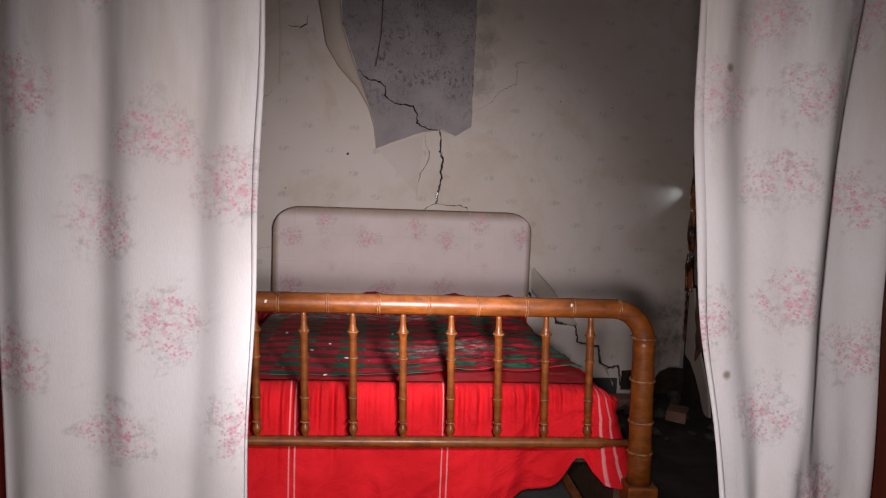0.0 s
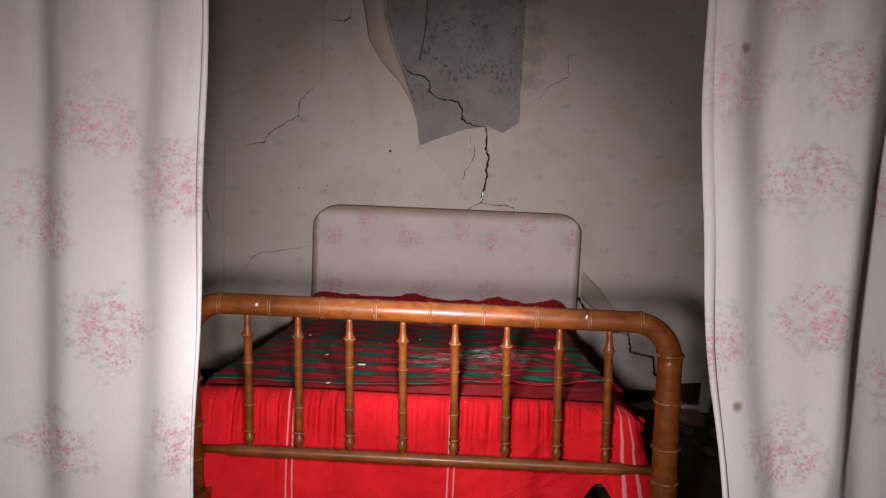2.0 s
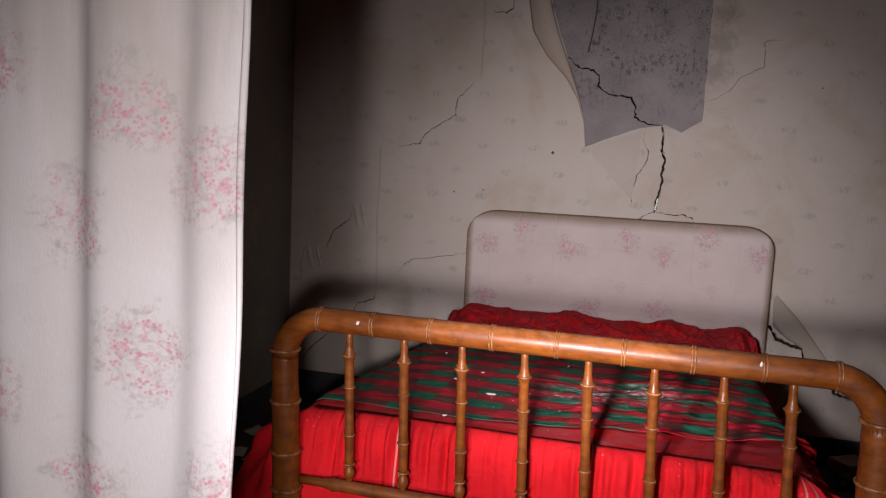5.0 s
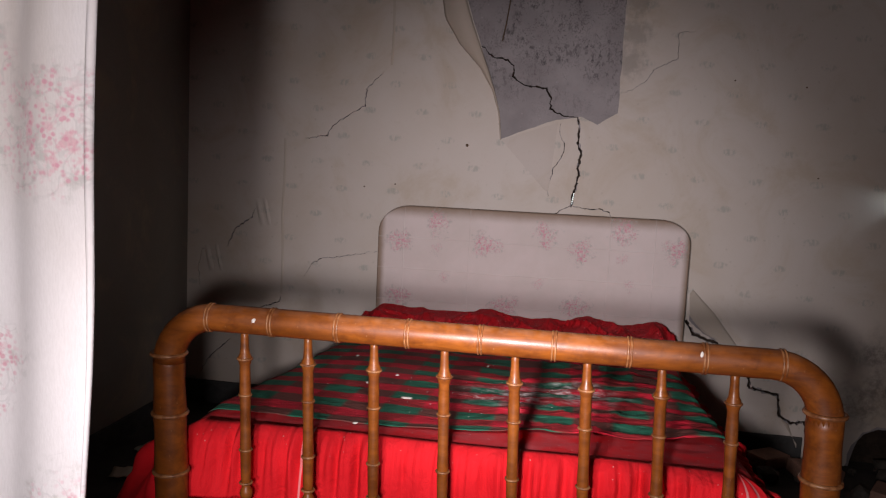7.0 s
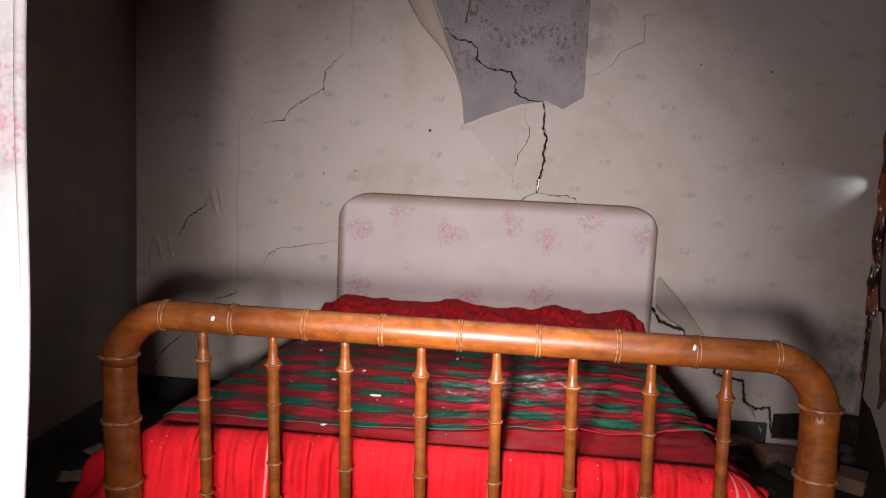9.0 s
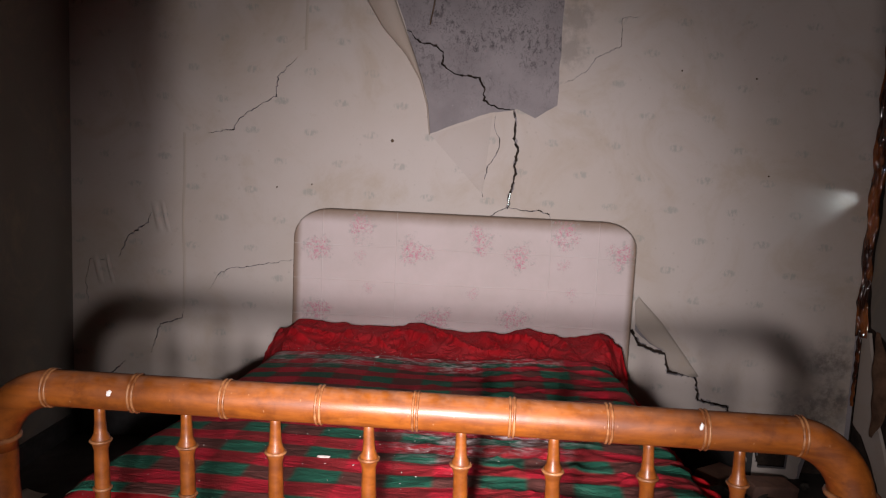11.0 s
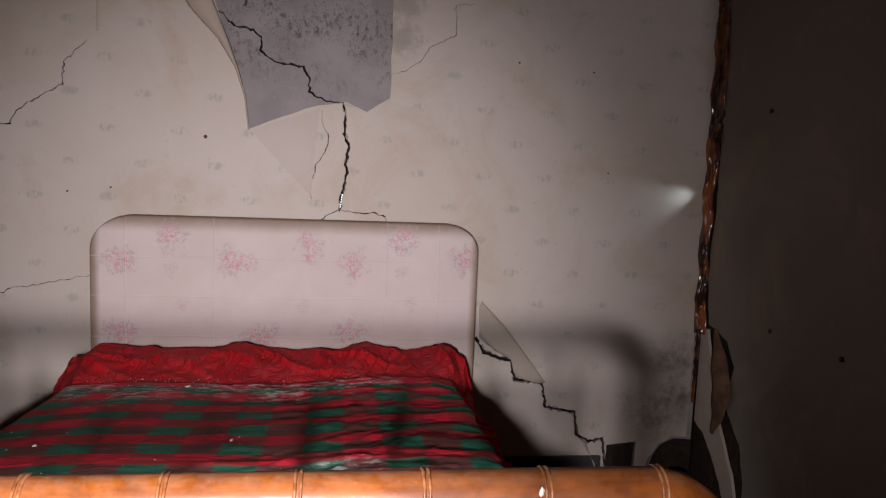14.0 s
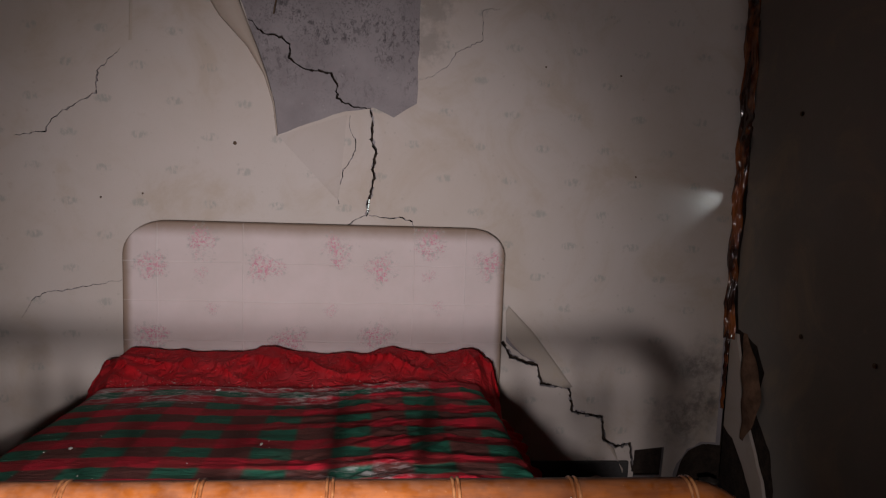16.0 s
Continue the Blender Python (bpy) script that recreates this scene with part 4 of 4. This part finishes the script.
def skirt(u, v):
    s = u * TOTAL
    x, y, ox, oy = skirt_at(s)
    z1 = top_z(x, y) - 0.028
    on_front = L1 + LA <= s <= L1 + LA + L2
    z0 = 0.13 + 0.02 * math.sin(5 * s)
    # hitched up at the foot's right corner
    c = s - (L1 + LA)
    hitch = 0.17 * smooth01((c - 0.70) / 0.25) + 0.05 * smooth01((c - 1.0) / 0.2)
    z0 += hitch * (1 - smooth01((c - 1.42) / 0.35)) + 0.10 * math.exp(-((c - 1.085) / 0.045) ** 2)
    h = 1 - v
    edge = smooth01((s - L1 - LA + 0.075) / 0.06) * (1 - smooth01((s - L1 - LA - L2 - 0.03) / 0.05))
    a = min(1.0, h / 0.12) * math.pi / 2
    z = z1 + (z0 - z1) * (h if h > 0.12 else 0.12 * (1 - math.cos(a)) * edge + h * (1 - edge))
    z += edge * (0.034 * (1 - smooth01(h / 0.5)) if h > 0.12 else 0.034)
    tuck = 0.052 * (1 - math.sin(a)) * edge
    # fine uneven gathers under the seam, running out into broad soft folds
    lean = 0.03 * noise.noise(Vector((s * 3, h * 1.5, 1)))
    bunch = 0.72 + 1.6 * max(0.0, noise.noise(Vector((s * 4.5, 1.5, 0))) + 0.22)
    fine = noise.noise(Vector(((s + lean * h) * 36, h * 0.9, 3))) + 0.5 * noise.noise(Vector(((s - lean * h) * 72, h * 1.2, 6)))
    reach = 0.15 + 0.28 * abs(noise.noise(Vector((s * 19, 4, 2))))
    gather = 0.060 * bunch * fine * smooth01(h * 16) * math.exp(-(h / reach) ** 1.5)
    gather += 0.016 * smooth01(h * 3) * noise.noise(Vector(((s + lean) * 15, h * 0.9, 4))) + 0.026 * noise.noise(Vector((s * 6, h * 1.0, 8))) * smooth01(h * 2)
    gather += 0.007 * smooth01(h * 4) * (1 - abs(noise.noise(Vector((s * 7 + h * 2.2, h * 3.0 - s * 2, 11))))) ** 6 + 0.012 * h * math.sin(15 * s + 1.2)
    puff = 0.018 * math.sin(math.pi * min(1, h * 5)) * smooth01(h * 30)
    corner = 0.18 * math.exp(-((c + LA / 2) / 0.15) ** 2) + 0.03 * math.exp(-((c - L2 - LA / 2) / 0.10) ** 2)
    out = gather * (1 - 0.9 * edge * math.cos(a)) - tuck + puff * (1 - edge) + (0.012 if on_front else 0.08) * h + corner * h ** 0.6
    return x + ox * out, y + oy * out, z + 0.2 * gather * edge * math.cos(a)


bm = bmesh.new()
sheet(bm, 1300, 44, skirt, lambda u, v: (u * TOTAL - L1 - LA + MX0 + RC, v))
thicken(part("skirt", bm, RED_SKIRT, spread, "gathered red skirt with double white stripes", smooth=True), 0.0012)

# red ruffle gathered over the bolster at the head
TOPS = [(-0.50, 0.47), (-0.44, 0.55), (-0.366, 0.589), (-0.136, 0.578), (0.0, 0.575), (0.108, 0.597), (0.22, 0.583), (0.316, 0.572), (0.43, 0.575), (0.538, 0.604), (0.62, 0.583), (0.702, 0.577), (0.846, 0.594), (0.90, 0.56), (0.94, 0.46)]


def ruffle_top(x):
    for (ax, az), (bx, bz) in zip(TOPS, TOPS[1:]):
        if x <= bx:
            return az + (bz - az) * smooth01((x - ax) / (bx - ax))
    return TOPS[-1][1]


def ruffle(u, v):
    x = -0.49 + 1.43 * u
    zt = ruffle_top(x) + 0.0015 * noise.noise(Vector((x * 30, 0, 0)))
    zb = min(zt - 0.02, top_z(min(max(x, MX0), MX1), 4.0) + 0.003 - 1.3 * max(0.0, x - MX1, MX0 - x))
    if v < 0.72:
        t = v / 0.72
        y, z = 4.01 + 0.28 * t, zb + (zt - zb) * smooth01(t) ** 0.8
    else:
        t = (v - 0.72) / 0.28
        y, z = 4.29 + 0.07 * t, zt - 0.06 * t * t
    w = math.sin(math.pi * min(1, v * 1.15))
    ridge = (1 - abs(noise.noise(Vector((x * 7 + v * 2.5, v * 2.2, 2))))) ** 4 + 0.35 * (1 - abs(noise.noise(Vector((x * 17 - v * 3, v * 3, 7))))) ** 5
    r = w * (0.005 * math.sin(100 * x + 12 * noise.noise(Vector((x * 5, v * 2, 0)))) * abs(noise.noise(Vector((x * 6, 0, 3)))) * 2 + 0.046 * ridge - 0.016)
    wide = 1.0 - 0.05 * (1 - v)
    return 0.25 + (x - 0.25) * wide, y - r * 0.6, z + r * 0.55


bm = bmesh.new()
sheet(bm, 420, 44, ruffle)
thicken(part("ruffle", bm, RUFFLE_RED, spread, "gathered dusty red ruffle at the headboard", smooth=True), 0.0012)

bolster = thing("bolster", (0.22, 4.2, 0.5), "long bolster wholly covered by the red ruffle", "bolster")
bm = bmesh.new()
sweep(bm, [(MX0 + 0.05, 4.23, 0.49), (MX0 + 0.09, 4.23, 0.49), (MX1 - 0.09, 4.23, 0.49), (MX1 - 0.05, 4.23, 0.49)], [0.03, 0.05, 0.05, 0.03], 16)
part("body", bm, TICKING, bolster, smooth=True)

# checked blanket
BY0, BY1 = 2.64, 3.985


def blanket(u, v):
    y = BY0 + (BY1 - BY0) * v
    x0 = -0.375 - 0.02 * smooth01((y - 2.8) / 0.6) + 0.006 * math.sin(7 * y)
    x1 = 0.815 + 0.05 * smooth01((y - 2.9) / 0.5) + 0.006 * math.sin(9 * y)
    x = x0 + (x1 - x0) * u
    yy = y + 0.015 * (u - 0.5) * math.sin(3 * u) + (0.12 * smooth01((u - 0.45) / 0.6) - 0.02) * (1 - v)
    over = max(0.0, x - MX1 + 0.02, MX0 + 0.02 - x)
    base = top_z(x, yy) + 0.008 - 1.6 * over - 0.012 * smooth01((0.05 - (x - MX0)) / 0.05) - 0.012 * smooth01((x - MX1 + 0.05) / 0.05)
    p = Vector((x * 2.4 + yy * 0.8, yy * 13, 3.0))
    pull = 0.30 + 0.70 * smooth01((x - 0.05) / 0.45)
    crease = 0.010 * (1 - abs(noise.noise(p))) ** 3 * smooth01((x + 0.1) / 0.4) + 0.005 * pull * (1 - abs(noise.noise(Vector((x * 5 - yy * 3, yy * 9, 9))))) ** 4
    crease += 0.007 * pull * (1 - abs(noise.noise(Vector((x * 5 + yy * 5, (yy - 0.55 * x) * 15, 5))))) ** 6 + 0.003 * pull * (1 - abs(noise.noise(Vector((x * 11, (yy + 0.3 * x) * 24, 15))))) ** 5
    return x, yy, base + crease


bm = bmesh.new()
sheet(bm, 150, 200, blanket)
thicken(solo("blanket", bm, PLAID, "crumpled red and green checked blanket strewn with plaster dust", "blanket", smooth=True), 0.0015, 1.0)

# ---- fallen flakes ----
def lump(bm, rng, at, sx, sy, sz, turn=0.0):
    """One broken, angular piece."""
    r = bmesh.ops.create_icosphere(bm, subdivisions=1, radius=0.5)
    m = Matrix.Translation(at) @ Matrix.Rotation(turn, 4, "Z") @ Matrix.Rotation(rng.uniform(-0.3, 0.3), 4, "X") @ Matrix.Diagonal((sx, sy, sz, 1))
    for v in r["verts"]:
        v.co = m @ (v.co * rng.uniform(0.75, 1.2))


def on_bed(x, y):
    return top_z(x, y) + 0.016


for x, y, sx, sy, tw in ((0.039, 2.873, 0.03, 0.009, 0.1), (-0.036, 3.108, 0.016, 0.012, 0.6), (-0.09, 2.984, 0.016, 0.011, 0.2), (-0.02, 2.60, 0.014, 0.010, 0.3), (0.44, 3.83, 0.03, 0.010, 2.2), (0.0, 3.92, 0.02, 0.016, 0.9), (0.80, 3.98, 0.022, 0.016, 0.4), (0.2, 3.4, 0.014, 0.009, 1.2), (-0.22, 3.35, 0.012, 0.009, 0.7)):
    bm = bmesh.new()
    lump(bm, rng, (x, y, on_bed(x, y)), sx, sy, 0.006, tw)
    solo("plaster_flake", bm, FLAKE, "small white flake of plaster lying on the bed", "plaster flake", group="fallen flakes")
bm = bmesh.new()
for k in range(520):
    if k < 400:
        cx, cy = rng.choice(((0.46, 3.10), (-0.18, 3.96), (0.16, 3.9), (0.30, 2.9), (0.5, 3.98)))
        x, y = rng.gauss(cx, 0.12), rng.gauss(cy, 0.07)
    else:
        x, y = rng.uniform(-0.33, 0.8), rng.uniform(2.56, 4.05)
    if not (-0.35 < x < 0.82 and 2.54 < y < 4.08):
        continue
    s = rng.uniform(0.0009, 0.0028)
    lump(bm, rng, (x, y, on_bed(x, y) + 0.001), s * 1.6, s, s * 0.7, rng.uniform(0, 3))
solo("plaster_crumbs", bm, FLAKE, "scattered white plaster crumbs on the bedding", "plaster crumbs", kind="stuff")
bm = bmesh.new()
lump(bm, rng, (-0.163, YF - 0.0255, 0.908), 0.011, 0.004, 0.013, 0.2)
part("chip", bm, FLAKE, rail, "pale chip in the varnish")
bm = bmesh.new()
lump(bm, rng, (0.663, YF - 0.0245, 0.914), 0.007, 0.005, 0.013, 0.1)
part("chip", bm, FLAKE, rail, "pale chip in the varnish")

# ---- nails, wire, debris ----
for x, z in ((-0.042, 1.315), (1.09, 1.637), (1.379, 1.617), (-0.513, 1.105), (-0.367, 1.123), (1.46, 1.241)):
    bm = bmesh.new()
    r = 0.007 if x == -0.042 else 0.0036
    sweep(bm, [(x, YB + 0.004, z), (x, YB - 0.004, z - 0.001), (x, YB - 0.006, z - 0.001)], [r * 0.8, r, r * 0.6], 8)
    solo("nail", bm, NAILM, "small rusty nail head in the papered wall", "nail", group="nails in the walls")
for y, z in ((4.064, 1.474), (3.956, 0.737), (3.583, 0.74)):
    bm = bmesh.new()
    sweep(bm, [(X1 + 0.004, y, z), (X1 - 0.005, y, z), (X1 - 0.007, y, z)], [0.007, 0.008, 0.004], 8)
    solo("nail", bm, NAILM, "small rusty nail head in the papered wall", "nail", group="nails in the walls")
bm = bmesh.new()
sweep(bm, [(0.13, YB - 0.004, ZC), (0.122, YB - 0.006, 2.1), (0.118, YB - 0.007, 1.95), (0.105, YB - 0.010, 1.85), (0.092, YB - 0.012, 1.775)], 0.0028, 8)
solo("hanging_wire", bm, NAILM, "thin dark wire hanging down over bare plaster", "wire")

for k in range(34):
    x, y = rng.uniform(1.15, 1.85), rng.uniform(3.75, 4.42)
    s = rng.uniform(0.03, 0.11)
    bm = bmesh.new()
    h = s * rng.uniform(0.35, 0.8)
    lump(bm, rng, (x, y, h * 0.42 + 0.06 * max(0, (x - 1.3)) * max(0, y - 3.9)), s, s * rng.uniform(0.6, 1), h, rng.uniform(0, 3))
    solo("plaster_lump", bm, CHUNK, "broken lump of fallen plaster on the floor", "rubble", group="fallen rubble")
for x, y, tw in ((1.50, 4.25, 0.3), (1.70, 4.05, 1.1), (1.33, 4.33, 0.8)):
    bm = bmesh.new()
    box(bm, -0.1, 0.1, -0.05, 0.05, 0, 0.055, 0.008)
    bmesh.ops.transform(bm, matrix=pose(x, y, 0.012, 4, 6, math.degrees(tw)), verts=bm.verts[:])
    solo("brick", bm, BRICK, "loose broken brick among fallen plaster", "brick", group="fallen bricks")
for k, (x, y) in enumerate(((-1.17, 3.55), (-1.08, 3.51), (-0.9, 3.5), (-1.0, 3.7), (-1.2, 3.8), (-0.75, 3.2))):
    bm = bmesh.new()
    w = rng.uniform(0.05, 0.1)
    tw = rng.uniform(0, 3)
    sheet(bm, 5, 5, lambda u, v: (x + w * ((u - 0.5) * math.cos(tw) - (v - 0.5) * math.sin(tw)), y + w * ((u - 0.5) * math.sin(tw) + (v - 0.5) * math.cos(tw)), 0.004 + 0.02 * (u - 0.4) ** 2 + 0.006 * math.sin(5 * v + k) ** 2))
    thicken(solo("paper_scrap", bm, PAPER_BACK, "curled scrap of torn wallpaper on the floor", "paper scrap", group="scraps on the floor", smooth=True), 0.001)
